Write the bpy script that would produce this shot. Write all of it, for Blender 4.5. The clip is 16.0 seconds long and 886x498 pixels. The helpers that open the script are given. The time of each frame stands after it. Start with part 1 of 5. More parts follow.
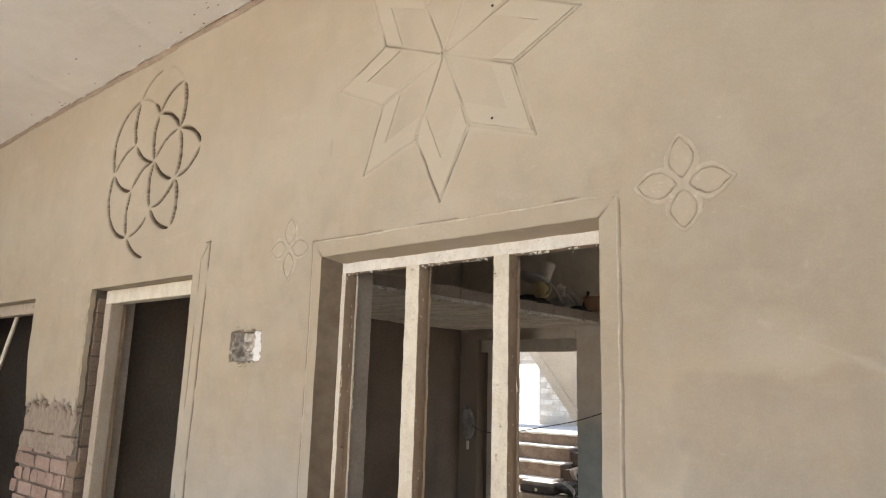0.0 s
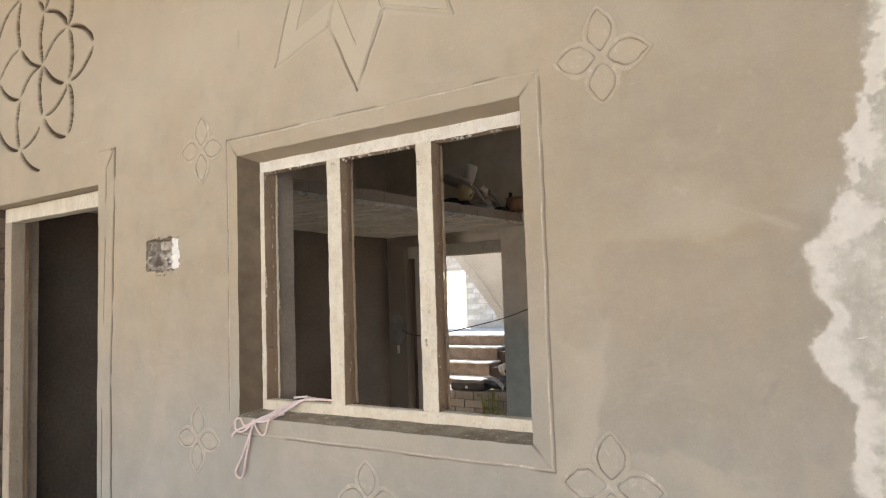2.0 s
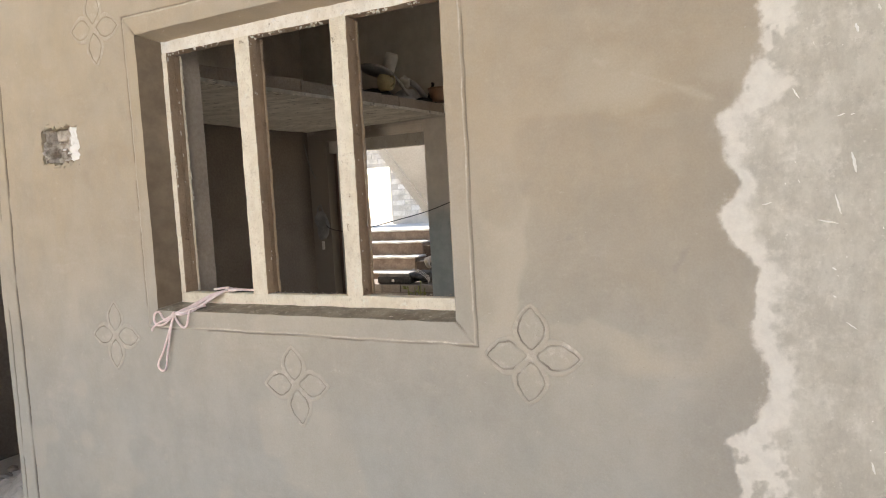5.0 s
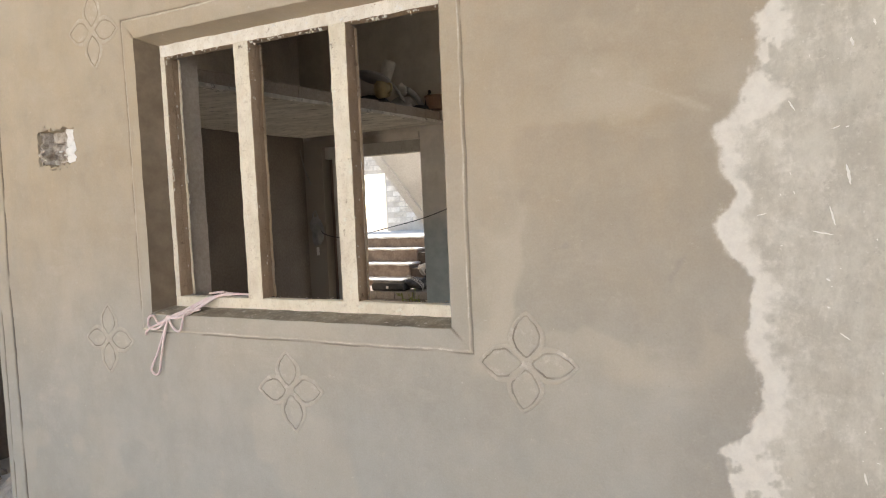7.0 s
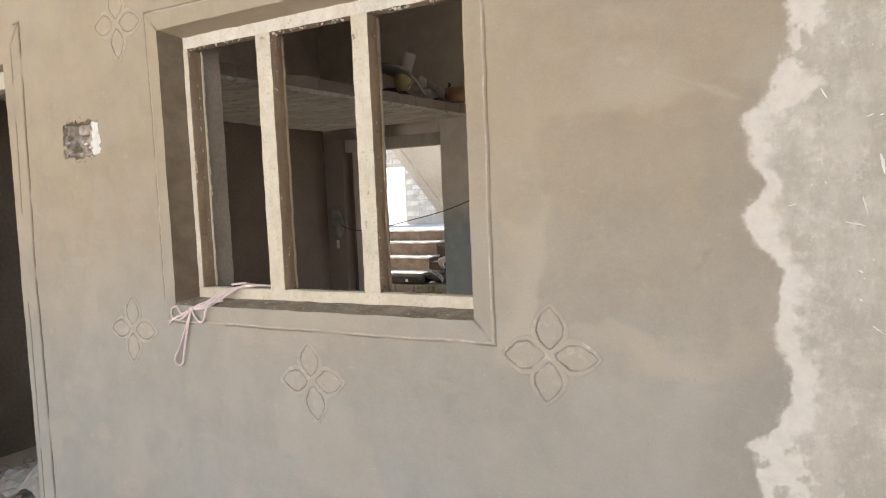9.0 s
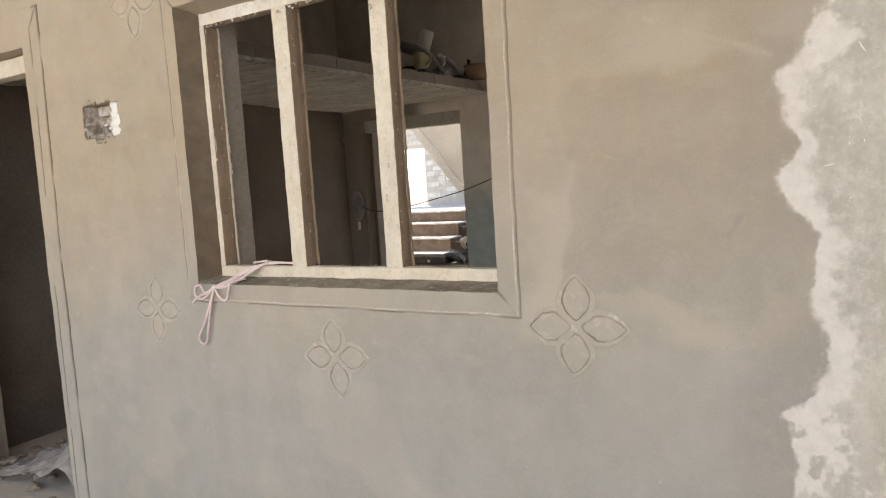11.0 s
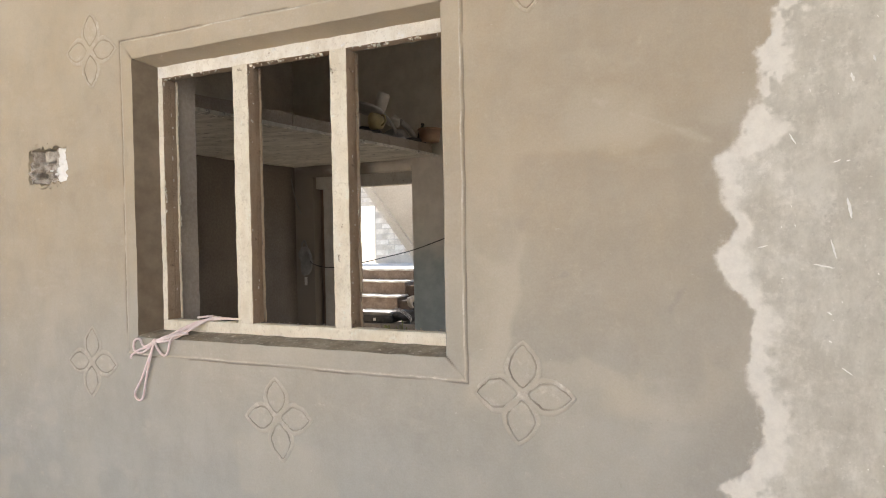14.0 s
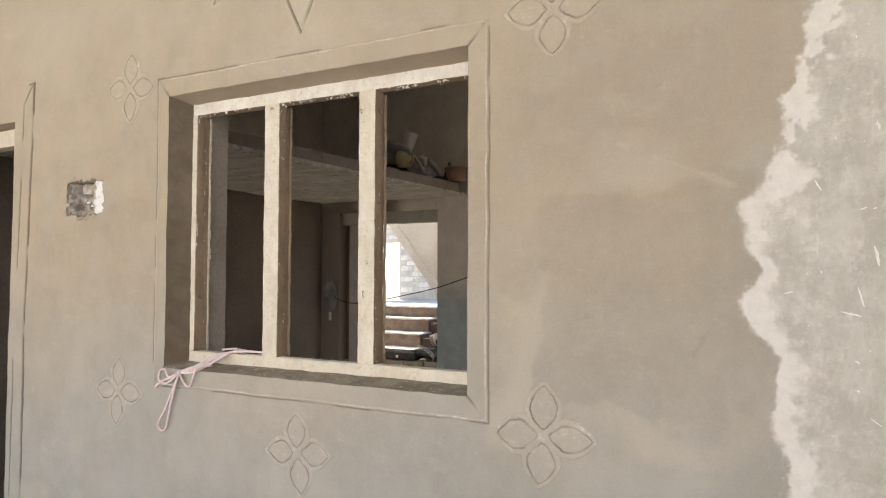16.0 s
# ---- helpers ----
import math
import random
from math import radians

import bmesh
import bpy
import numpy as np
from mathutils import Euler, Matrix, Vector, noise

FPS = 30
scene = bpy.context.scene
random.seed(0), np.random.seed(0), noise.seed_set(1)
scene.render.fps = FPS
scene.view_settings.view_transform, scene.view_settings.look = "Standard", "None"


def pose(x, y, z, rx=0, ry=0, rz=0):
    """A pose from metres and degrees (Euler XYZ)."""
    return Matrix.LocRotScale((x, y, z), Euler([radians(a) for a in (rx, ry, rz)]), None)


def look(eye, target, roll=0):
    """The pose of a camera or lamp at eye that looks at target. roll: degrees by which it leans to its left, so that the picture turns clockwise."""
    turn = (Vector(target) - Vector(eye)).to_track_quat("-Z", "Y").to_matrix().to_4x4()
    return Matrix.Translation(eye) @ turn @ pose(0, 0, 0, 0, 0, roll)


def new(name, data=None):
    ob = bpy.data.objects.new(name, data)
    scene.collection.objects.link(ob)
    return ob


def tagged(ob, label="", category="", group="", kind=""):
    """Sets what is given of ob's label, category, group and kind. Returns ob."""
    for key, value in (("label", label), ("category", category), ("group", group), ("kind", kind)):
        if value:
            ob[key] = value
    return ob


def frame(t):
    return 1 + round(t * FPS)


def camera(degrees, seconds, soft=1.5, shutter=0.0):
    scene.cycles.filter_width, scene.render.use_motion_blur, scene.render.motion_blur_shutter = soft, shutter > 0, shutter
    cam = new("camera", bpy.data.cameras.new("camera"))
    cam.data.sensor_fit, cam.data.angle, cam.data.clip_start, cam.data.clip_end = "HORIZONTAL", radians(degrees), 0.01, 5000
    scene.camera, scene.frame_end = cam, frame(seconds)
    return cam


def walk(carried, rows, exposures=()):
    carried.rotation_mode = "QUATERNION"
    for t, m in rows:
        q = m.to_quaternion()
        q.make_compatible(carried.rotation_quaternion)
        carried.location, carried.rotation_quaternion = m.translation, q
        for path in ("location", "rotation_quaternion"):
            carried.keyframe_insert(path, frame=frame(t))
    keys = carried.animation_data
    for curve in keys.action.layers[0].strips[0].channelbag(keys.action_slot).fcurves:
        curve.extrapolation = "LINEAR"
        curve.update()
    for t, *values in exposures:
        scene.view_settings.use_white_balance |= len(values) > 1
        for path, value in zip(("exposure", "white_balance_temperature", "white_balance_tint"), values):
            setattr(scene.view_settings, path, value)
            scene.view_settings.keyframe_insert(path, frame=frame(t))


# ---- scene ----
cam = camera(65.1, 16.0, soft=1.1)
EXPOSURE = 1.735
PATH = [
    (0, (2.219, -1.808, 1.607), (0.956, -0.306, 1.991), 1.6),
    (0.5, (2.203, -1.799, 1.593), (0.996, -0.242, 1.939), 1.5),
    (1, (2.202, -1.788, 1.58), (1.054, -0.18, 1.893), 0.4),
    (1.5, (2.199, -1.781, 1.554), (1.065, -0.152, 1.791), -0.2),
    (2, (2.198, -1.778, 1.522), (1.089, -0.12, 1.666), -1.9),
    (2.5, (2.196, -1.763, 1.505), (1.132, -0.07, 1.555), -2.4),
    (3, (2.19, -1.741, 1.497), (1.168, -0.022, 1.481), -3.3),
    (3.5, (2.197, -1.752, 1.486), (1.21, -0.014, 1.424), -4.2),
    (4, (2.202, -1.747, 1.478), (1.219, -0.01, 1.349), -4.1),
    (6.3, (2.178, -1.747, 1.466), (1.293, 0.039, 1.302), -2.2),
    (6.5, (2.182, -1.755, 1.474), (1.299, 0.032, 1.314), -2.1),
    (7, (2.188, -1.754, 1.467), (1.266, 0.016, 1.333), -2.5),
    (7.5, (2.189, -1.755, 1.471), (1.261, 0.013, 1.352), -2.6),
    (8, (2.182, -1.754, 1.468), (1.262, 0.018, 1.348), -2.4),
    (8.5, (2.18, -1.755, 1.467), (1.244, 0.008, 1.341), -2.4),
    (9, (2.173, -1.75, 1.459), (1.204, -0.007, 1.31), -2.5),
    (9.2, (2.165, -1.746, 1.438), (1.206, 0.002, 1.277), -2.3),
    (11.3, (2.152, -1.725, 1.425), (1.125, -0.019, 1.23), -3.7),
    (11.5, (2.151, -1.73, 1.426), (1.146, -0.01, 1.25), -3.4),
    (12, (2.156, -1.733, 1.434), (1.21, 0.024, 1.305), -2.3),
    (12.5, (2.159, -1.736, 1.437), (1.257, 0.045, 1.306), -1.8),
    (13, (2.157, -1.739, 1.44), (1.266, 0.048, 1.323), -1.9),
    (13.5, (2.156, -1.746, 1.443), (1.262, 0.042, 1.376), -1.3),
    (14, (2.151, -1.749, 1.443), (1.265, 0.044, 1.409), -1.1),
    (14.5, (2.151, -1.753, 1.443), (1.255, 0.036, 1.44), -0.8),
    (15, (2.146, -1.753, 1.44), (1.25, 0.035, 1.462), -0.1),
    (15.5, (2.154, -1.754, 1.445), (1.26, 0.033, 1.503), -0.1),
    (16, (2.162, -1.762, 1.444), (1.214, -0.003, 1.52), 0.2),
]
walk(cam, [(t, look(eye, target, roll)) for t, eye, target, roll in PATH], [(0.0, EXPOSURE - 0.08), (2.0, EXPOSURE - 0.05), (3.5, EXPOSURE - 0.01), (8.0, EXPOSURE), (11.4, EXPOSURE - 0.03), (13.0, EXPOSURE), (16.0, EXPOSURE)])

# ---- world, sun ----
SUN_AZ, SUN_EL = radians(322), radians(50)      # compass-like: clockwise from +y
world = bpy.data.worlds.new("sky")
scene.world = world
world.use_nodes = True
wn = world.node_tree.nodes
sky = wn.new("ShaderNodeTexSky")
sky.sky_type, sky.sun_disc = "NISHITA", False
sky.sun_elevation, sky.sun_rotation = SUN_EL, SUN_AZ
world.node_tree.links.new(sky.outputs[0], wn["Background"].inputs[0])
wn["Background"].inputs[1].default_value = 0.12
sun_data = bpy.data.lights.new("sun", "SUN")
sun_data.energy, sun_data.angle, sun_data.color = 4.0, radians(0.5), (1.0, 0.95, 0.88)
sun = new("sun", sun_data)
sun_way = Vector((math.sin(SUN_AZ) * math.cos(SUN_EL), math.cos(SUN_AZ) * math.cos(SUN_EL), math.sin(SUN_EL)))
sun.matrix_world = look(sun_way * 30, (0, 0, 0))


# ---- materials ----
class Nodes:
    """A small helper to wire up one material."""

    def __init__(self, name):
        self.mat = bpy.data.materials.new(name)
        self.mat.use_nodes = True
        self.tree = self.mat.node_tree
        self.bsdf = self.tree.nodes["Principled BSDF"]
        self.pos = self.tree.nodes.new("ShaderNodeNewGeometry").outputs["Position"]

    def link(self, a, b):
        self.tree.links.new(a, b)

    def noise(self, scale, detail=4.0, rough=0.6, stretch=None):
        n = self.tree.nodes.new("ShaderNodeTexNoise")
        n.inputs["Scale"].default_value, n.inputs["Detail"].default_value, n.inputs["Roughness"].default_value = scale, detail, rough
        src = self.pos
        if stretch:
            m = self.tree.nodes.new("ShaderNodeMapping")
            m.inputs["Scale"].default_value = stretch
            self.link(src, m.inputs["Vector"])
            src = m.outputs[0]
        self.link(src, n.inputs["Vector"])
        return n.outputs["Fac"]

    def ramp(self, fac, lo, hi, a=0.0, b=1.0):
        n = self.tree.nodes.new("ShaderNodeMapRange")
        n.interpolation_type = "SMOOTHSTEP"
        for i, v in enumerate((lo, hi, a, b)):
            n.inputs[i + 1].default_value = v
        self.link(fac, n.inputs[0])
        return n.outputs[0]

    def math(self, op, a, b):
        n = self.tree.nodes.new("ShaderNodeMath")
        n.operation = op
        for i, v in enumerate((a, b)):
            if isinstance(v, (int, float)):
                n.inputs[i].default_value = v
            else:
                self.link(v, n.inputs[i])
        return n.outputs[0]

    def mix(self, fac, a, b, blend="MIX"):
        n = self.tree.nodes.new("ShaderNodeMix")
        n.data_type, n.blend_type = "RGBA", blend
        for i, v in ((0, fac), (6, a), (7, b)):
            if isinstance(v, (int, float)):
                n.inputs[i].default_value = v
            elif isinstance(v, tuple):
                n.inputs[i].default_value = (*v, 1.0)
            else:
                self.link(v, n.inputs[i])
        return n.outputs[2]

    def attr(self, name):
        n = self.tree.nodes.new("ShaderNodeAttribute")
        n.attribute_name = name
        return n.outputs["Fac"]

    def random(self):
        return self.tree.nodes.new("ShaderNodeObjectInfo").outputs["Random"]

    def done(self, color, rough=0.9, height=None, depth=0.002, metal=0.0):
        self.link(color, self.bsdf.inputs["Base Color"])
        if isinstance(rough, (int, float)):
            self.bsdf.inputs["Roughness"].default_value = rough
        else:
            self.link(rough, self.bsdf.inputs["Roughness"])
        self.bsdf.inputs["Metallic"].default_value = metal
        self.bsdf.inputs["Specular IOR Level"].default_value = 0.3
        if height is not None:
            b = self.tree.nodes.new("ShaderNodeBump")
            b.inputs["Strength"].default_value, b.inputs["Distance"].default_value = 1.0, depth
            self.link(height, b.inputs["Height"])
            self.link(b.outputs[0], self.bsdf.inputs["Normal"])
        return self.mat


def surface(name, a, b, big=1.5, fine=60.0, rough=0.9, depth=0.002, spread=0.0, metal=0.0, stretch=None, grime=None):
    """A two-scale mottled surface from colour a to colour b, with fine relief; spread varies it from piece to piece."""
    n = Nodes(name)
    broad = n.ramp(n.noise(big, 5, 0.6, stretch), 0.3, 0.7)
    grain = n.noise(fine, 6, 0.7, stretch)
    c = n.mix(broad, a, b)
    c = n.mix(0.35, c, n.mix(n.ramp(grain, 0.3, 0.7), (0.25, 0.25, 0.25), (0.75, 0.75, 0.75)), "SOFT_LIGHT")
    if grime:
        c = n.mix(n.ramp(n.noise(big * 4, 6, 0.75), 0.55, 0.68), c, grime)
    if spread:
        c = n.mix(spread, c, n.mix(n.random(), (0.1, 0.09, 0.08), (0.9, 0.9, 0.9)), "SOFT_LIGHT")
    return n.done(c, rough, grain, depth, metal)


def plaster_material():
    n = Nodes("cement_plaster")
    broad = n.ramp(n.noise(0.9, 5, 0.55), 0.32, 0.7)
    mid = n.ramp(n.noise(5.5, 9, 0.74, (1, 1, 0.7)), 0.34, 0.7)
    grain = n.noise(180, 5, 0.7)
    height = n.tree.nodes.new("ShaderNodeSeparateXYZ")
    n.link(n.pos, height.inputs[0])
    # tint by height: greyer low, warmer midway, paler at the top
    level = n.math("ADD", height.outputs[2], n.math("MULTIPLY", n.math("SUBTRACT", n.noise(1.3, 5, 0.6), 0.5), 0.9))
    by_height = n.ramp(level, 0.50, 1.75)
    c = n.mix(by_height, n.mix(broad, (0.374, 0.366, 0.324), (0.434, 0.428, 0.388)), n.mix(broad, (0.440, 0.357, 0.247), (0.515, 0.431, 0.307)))
    c = n.mix(n.math("MULTIPLY", mid, 0.62), c, n.mix(by_height, (0.342, 0.326, 0.288), (0.375, 0.325, 0.255)))
    c = n.mix(n.math("MULTIPLY", n.ramp(level, 1.9, 2.7), 0.55), c, n.mix(broad, (0.455, 0.395, 0.312), (0.52, 0.462, 0.372)))
    tint = n.ramp(n.noise(1.7, 4, 0.6), 0.5, 0.72)
    c = n.mix(n.math("MULTIPLY", n.math("MULTIPLY", tint, by_height), 0.22), c, (0.425, 0.35, 0.285))
    sweep = n.ramp(n.noise(2.2, 6, 0.7, (1.0, 1, 2.6)), 0.52, 0.75)
    c = n.mix(n.math("MULTIPLY", sweep, 0.35), c, (0.58, 0.53, 0.45))
    speck = n.ramp(n.noise(55, 2, 0.5), 0.73, 0.78)
    c = n.mix(n.math("MULTIPLY", speck, 0.5), c, (0.62, 0.56, 0.47))
    c = n.mix(n.attr("scuff"), c, (0.54, 0.483, 0.378))
    c = n.mix(n.attr("darker_tone"), c, (0.345, 0.31, 0.26))
    trowel = n.math("MULTIPLY", n.ramp(n.noise(9, 4, 0.6, (2.2, 1, 0.55)), 0.66, 0.74), n.ramp(n.noise(1.9, 2, 0.5), 0.5, 0.62))
    c = n.mix(n.math("MULTIPLY", trowel, 0.55), c, (0.335, 0.285, 0.22))
    cloud = n.ramp(n.noise(7, 9, 0.72), 0.40, 0.66)
    c = n.mix(n.math("MULTIPLY", cloud, 0.22), c, n.mix(by_height, (0.50, 0.48, 0.43), (0.52, 0.465, 0.38)))
    wisp = n.math("MULTIPLY", n.ramp(n.noise(34, 8, 0.8, (0.35, 1, 1.0)), 0.60, 0.70), n.ramp(n.noise(2.6, 3, 0.5), 0.48, 0.62))
    c = n.mix(n.math("MULTIPLY", wisp, 0.5), c, (0.62, 0.565, 0.475))
    bloom = n.ramp(n.noise(16, 7, 0.75), 0.56, 0.74)
    c = n.mix(n.math("MULTIPLY", bloom, 0.36), c, (0.56, 0.50, 0.395))
    pit = n.ramp(n.noise(95, 3, 0.6), 0.70, 0.76)
    c = n.mix(n.math("MULTIPLY", pit, 0.42), c, (0.27, 0.225, 0.175))
    # old limewashed cement past the ragged edge of the new plaster
    old = n.mix(n.ramp(n.noise(7, 9, 0.74, (1.3, 1, 0.7)), 0.38, 0.64), (0.475, 0.442, 0.372), (0.605, 0.57, 0.49))
    old = n.mix(n.math("MULTIPLY", n.ramp(n.noise(19, 8, 0.78, (1, 1, 0.8)), 0.54, 0.66), 0.55), old, (0.69, 0.65, 0.575))
    old = n.mix(n.math("MULTIPLY", n.ramp(n.noise(46, 6, 0.7), 0.58, 0.68), 0.45), old, (0.40, 0.37, 0.31))
    old = n.mix(n.math("MULTIPLY", n.ramp(n.noise(90, 4, 0.6), 0.64, 0.72), 0.5), old, (0.70, 0.67, 0.61))
    c = n.mix(n.attr("old"), c, old)
    tear = n.math("ADD", n.math("MULTIPLY", n.math("SUBTRACT", n.noise(15, 10, 0.72), 0.5), 1.3), n.math("MULTIPLY", n.math("SUBTRACT", n.noise(55, 6, 0.75), 0.5), 0.7))
    flake = n.math("ADD", n.attr("lime"), tear)
    white = n.mix(n.ramp(n.noise(26, 7, 0.75), 0.36, 0.66), (0.775, 0.735, 0.655), (0.70, 0.66, 0.585))
    c = n.mix(n.math("MULTIPLY", n.ramp(flake, 0.16, 0.80), n.ramp(n.attr("lime"), 0.02, 0.2)), c, white)
    c = n.mix(n.attr("rough"), c, n.mix(n.ramp(n.noise(24, 6, 0.75, (2.6, 1, 0.7)), 0.35, 0.65), (0.275, 0.215, 0.163), (0.36, 0.295, 0.228)))
    # shade inside cuts and pits, put into the colour
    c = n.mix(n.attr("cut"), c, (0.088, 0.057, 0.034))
    c = n.mix(0.15, c, n.mix(n.ramp(grain, 0.3, 0.7), (0.3, 0.3, 0.3), (0.7, 0.7, 0.7)), "SOFT_LIGHT")
    h = n.math("ADD", n.math("MULTIPLY", grain, 0.25), n.noise(14, 4, 0.55))
    return n.done(c, 0.92, h, 0.0012)


def painted_wood_material(name, paint, bare, wear):
    n = Nodes(name)
    grain = n.noise(26, 6, 0.7, (3, 3, 0.5))
    blotch = n.ramp(n.noise(9, 9, 0.76, (1.4, 1.4, 0.7)), 0.46, 0.62)
    chips = n.ramp(n.noise(22, 7, 0.78), wear, wear + 0.06)
    dirt = n.ramp(n.noise(13, 7, 0.75, (1, 1, 0.55)), 0.40, 0.68)
    fleck = n.ramp(n.noise(70, 5, 0.7), 0.56, 0.66)
    c = n.mix(n.math("MULTIPLY", dirt, 0.6), paint, tuple(v * m for v, m in zip(paint, (0.78, 0.74, 0.68))))
    c = n.mix(n.math("MULTIPLY", fleck, 0.5), c, tuple(v * m for v, m in zip(paint, (0.66, 0.61, 0.55))))
    c = n.mix(n.math("MULTIPLY", n.ramp(n.noise(31, 5, 0.7), 0.60, 0.70), 0.7), c, tuple(min(v * 1.18, 0.84) for v in paint))
    c = n.mix(n.math("MULTIPLY", n.ramp(n.noise(130, 5, 0.75), 0.55, 0.66), 0.38), c, tuple(v * m for v, m in zip(paint, (0.55, 0.50, 0.43))))
    c = n.mix(n.math("MULTIPLY", blotch, 0.5), c, tuple(v * m for v, m in zip(paint, (0.80, 0.75, 0.68))))
    c = n.mix(chips, c, n.mix(grain, bare, tuple(v * 0.6 for v in bare)))
    h = n.math("SUBTRACT", n.math("MULTIPLY", grain, 0.5), n.math("MULTIPLY", chips, 0.6))
    return n.done(c, 0.75, n.math("ADD", h, n.math("MULTIPLY", n.noise(120, 5, 0.75), 0.9)), 0.0034)


def brick_material(name, a, b):
    n = Nodes(name)
    c = n.mix(n.random(), a, b)
    c = n.mix(n.math("MULTIPLY", n.ramp(n.noise(14, 6, 0.7), 0.4, 0.7), 0.6), c, tuple(v * 1.1 for v in b))
    g = n.noise(90, 5, 0.7)
    c = n.mix(0.4, c, n.mix(n.ramp(g, 0.3, 0.7), (0.2, 0.2, 0.2), (0.8, 0.8, 0.8)), "SOFT_LIGHT")
    return n.done(c, 0.95, g, 0.003)


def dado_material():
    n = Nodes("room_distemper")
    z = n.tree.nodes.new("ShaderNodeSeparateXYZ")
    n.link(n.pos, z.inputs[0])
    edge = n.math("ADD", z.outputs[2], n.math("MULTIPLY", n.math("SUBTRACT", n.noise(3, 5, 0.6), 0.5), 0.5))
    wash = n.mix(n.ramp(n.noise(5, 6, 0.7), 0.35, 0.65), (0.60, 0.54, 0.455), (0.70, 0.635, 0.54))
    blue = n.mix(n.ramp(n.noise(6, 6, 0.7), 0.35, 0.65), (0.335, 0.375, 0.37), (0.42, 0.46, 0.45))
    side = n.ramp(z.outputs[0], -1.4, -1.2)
    # shade below the loft, left of the door, is put into the colour
    loft_shade = n.math("MULTIPLY", n.ramp(edge, 2.1, 2.3, 1.0, 0.0), n.math("SUBTRACT", 1.0, side))
    wash = n.mix(loft_shade, wash, (0.215, 0.183, 0.148))
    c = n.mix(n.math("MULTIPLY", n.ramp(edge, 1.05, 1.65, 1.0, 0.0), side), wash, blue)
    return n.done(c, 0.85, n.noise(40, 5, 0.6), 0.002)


PLASTER = plaster_material()
CREAM = painted_wood_material("worn_cream_paint", (0.84, 0.765, 0.62), (0.53, 0.39, 0.26), 0.63)
CREAM_HEAD = painted_wood_material("fresh_cream_paint", (0.90, 0.84, 0.73), (0.60, 0.45, 0.33), 0.64)
BROWN_WOOD = painted_wood_material("darker_brown_wood", (0.47, 0.35, 0.243), (0.31, 0.21, 0.14), 0.60)
BEAD = painted_wood_material("thin_brown_paint", (0.50, 0.395, 0.285), (0.33, 0.235, 0.16), 0.58)
DOOR_PAINT = painted_wood_material("worn_door_paint", (0.53, 0.45, 0.35), (0.34, 0.25, 0.18), 0.60)
CRUMB = surface("lime_crumbs", (0.80, 0.75, 0.66), (0.66, 0.60, 0.50), 20, 200, 0.95, 0.001, 0.3)
MORTAR = surface("mortar", (0.30, 0.25, 0.20), (0.40, 0.34, 0.28), 8, 90, 0.95, 0.003)
FILLET = surface("cement_fillet", (0.38, 0.30, 0.23), (0.47, 0.385, 0.30), 8, 90, 0.95, 0.003)
CRACK = surface("crack_dirt", (0.20, 0.145, 0.10), (0.28, 0.21, 0.15), 20, 90, 0.95, 0.003)
BED = surface("mortar_bed", (0.15, 0.115, 0.088), (0.215, 0.17, 0.13), 8, 90, 0.95, 0.003)
MORTAR_DARK = surface("dark_mortar", (0.15, 0.12, 0.095), (0.21, 0.17, 0.135), 8, 90, 0.95, 0.003)
BRICK = brick_material("fired_brick", (0.27, 0.18, 0.137), (0.42, 0.315, 0.255))
JAMB_BRICK = brick_material("dark_jamb_brick", (0.215, 0.157, 0.112), (0.30, 0.228, 0.17))
BRICK_DULL = brick_material("dusty_brick", (0.27, 0.22, 0.172), (0.32, 0.265, 0.208))
LIMEWASH = surface("limewashed_slab", (0.89, 0.855, 0.805), (0.945, 0.92, 0.88), 2.2, 45, 0.95, 0.0012)
CONCRETE = surface("rough_concrete", (0.47, 0.425, 0.35), (0.68, 0.63, 0.54), 3.5, 30, 0.95, 0.010, stretch=(1, 2.5, 1), grime=(0.22, 0.20, 0.17))
ROOM = surface("smoky_room_plaster", (0.34, 0.275, 0.215), (0.43, 0.355, 0.285), 1.2, 50, 0.95, 0.003)
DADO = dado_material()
FLOOR = surface("dusty_floor", (0.54, 0.485, 0.41), (0.62, 0.56, 0.48), 2, 50, 0.95, 0.003)
EARTH = surface("dry_earth", (0.42, 0.33, 0.23), (0.52, 0.42, 0.30), 0.5, 25, 1.0, 0.01)
GYPSUM = surface("white_gypsum", (0.93, 0.91, 0.86), (0.86, 0.83, 0.77), 30, 150, 0.9, 0.002)
CORD = surface("pink_cord", (0.80, 0.62, 0.60), (0.86, 0.74, 0.71), 60, 300, 0.7, 0.0006)
WHITE_PLASTIC = surface("dusty_white_plastic", (0.70, 0.66, 0.58), (0.56, 0.52, 0.45), 12, 90, 0.5, 0.0005)
YELLOW_PLASTIC = surface("yellowed_plastic", (0.62, 0.52, 0.28), (0.50, 0.42, 0.24), 14, 90, 0.5, 0.0005)
ORANGE_PLASTIC = surface("faded_orange_plastic", (0.36, 0.215, 0.13), (0.28, 0.18, 0.12), 9, 90, 0.55, 0.0005)
GREY_PLASTIC = surface("grey_pipe", (0.34, 0.32, 0.30), (0.44, 0.41, 0.38), 14, 90, 0.5, 0.0005)
BLACK = surface("black_rubber", (0.035, 0.032, 0.029), (0.075, 0.067, 0.06), 14, 90, 0.9, 0.001)
SACK = surface("dirty_white_cloth", (0.52, 0.49, 0.45), (0.70, 0.67, 0.63), 9, 220, 0.95, 0.001)
BEIGE = surface("beige_wash", (0.49, 0.465, 0.425), (0.58, 0.555, 0.51), 3, 50, 0.95, 0.003)
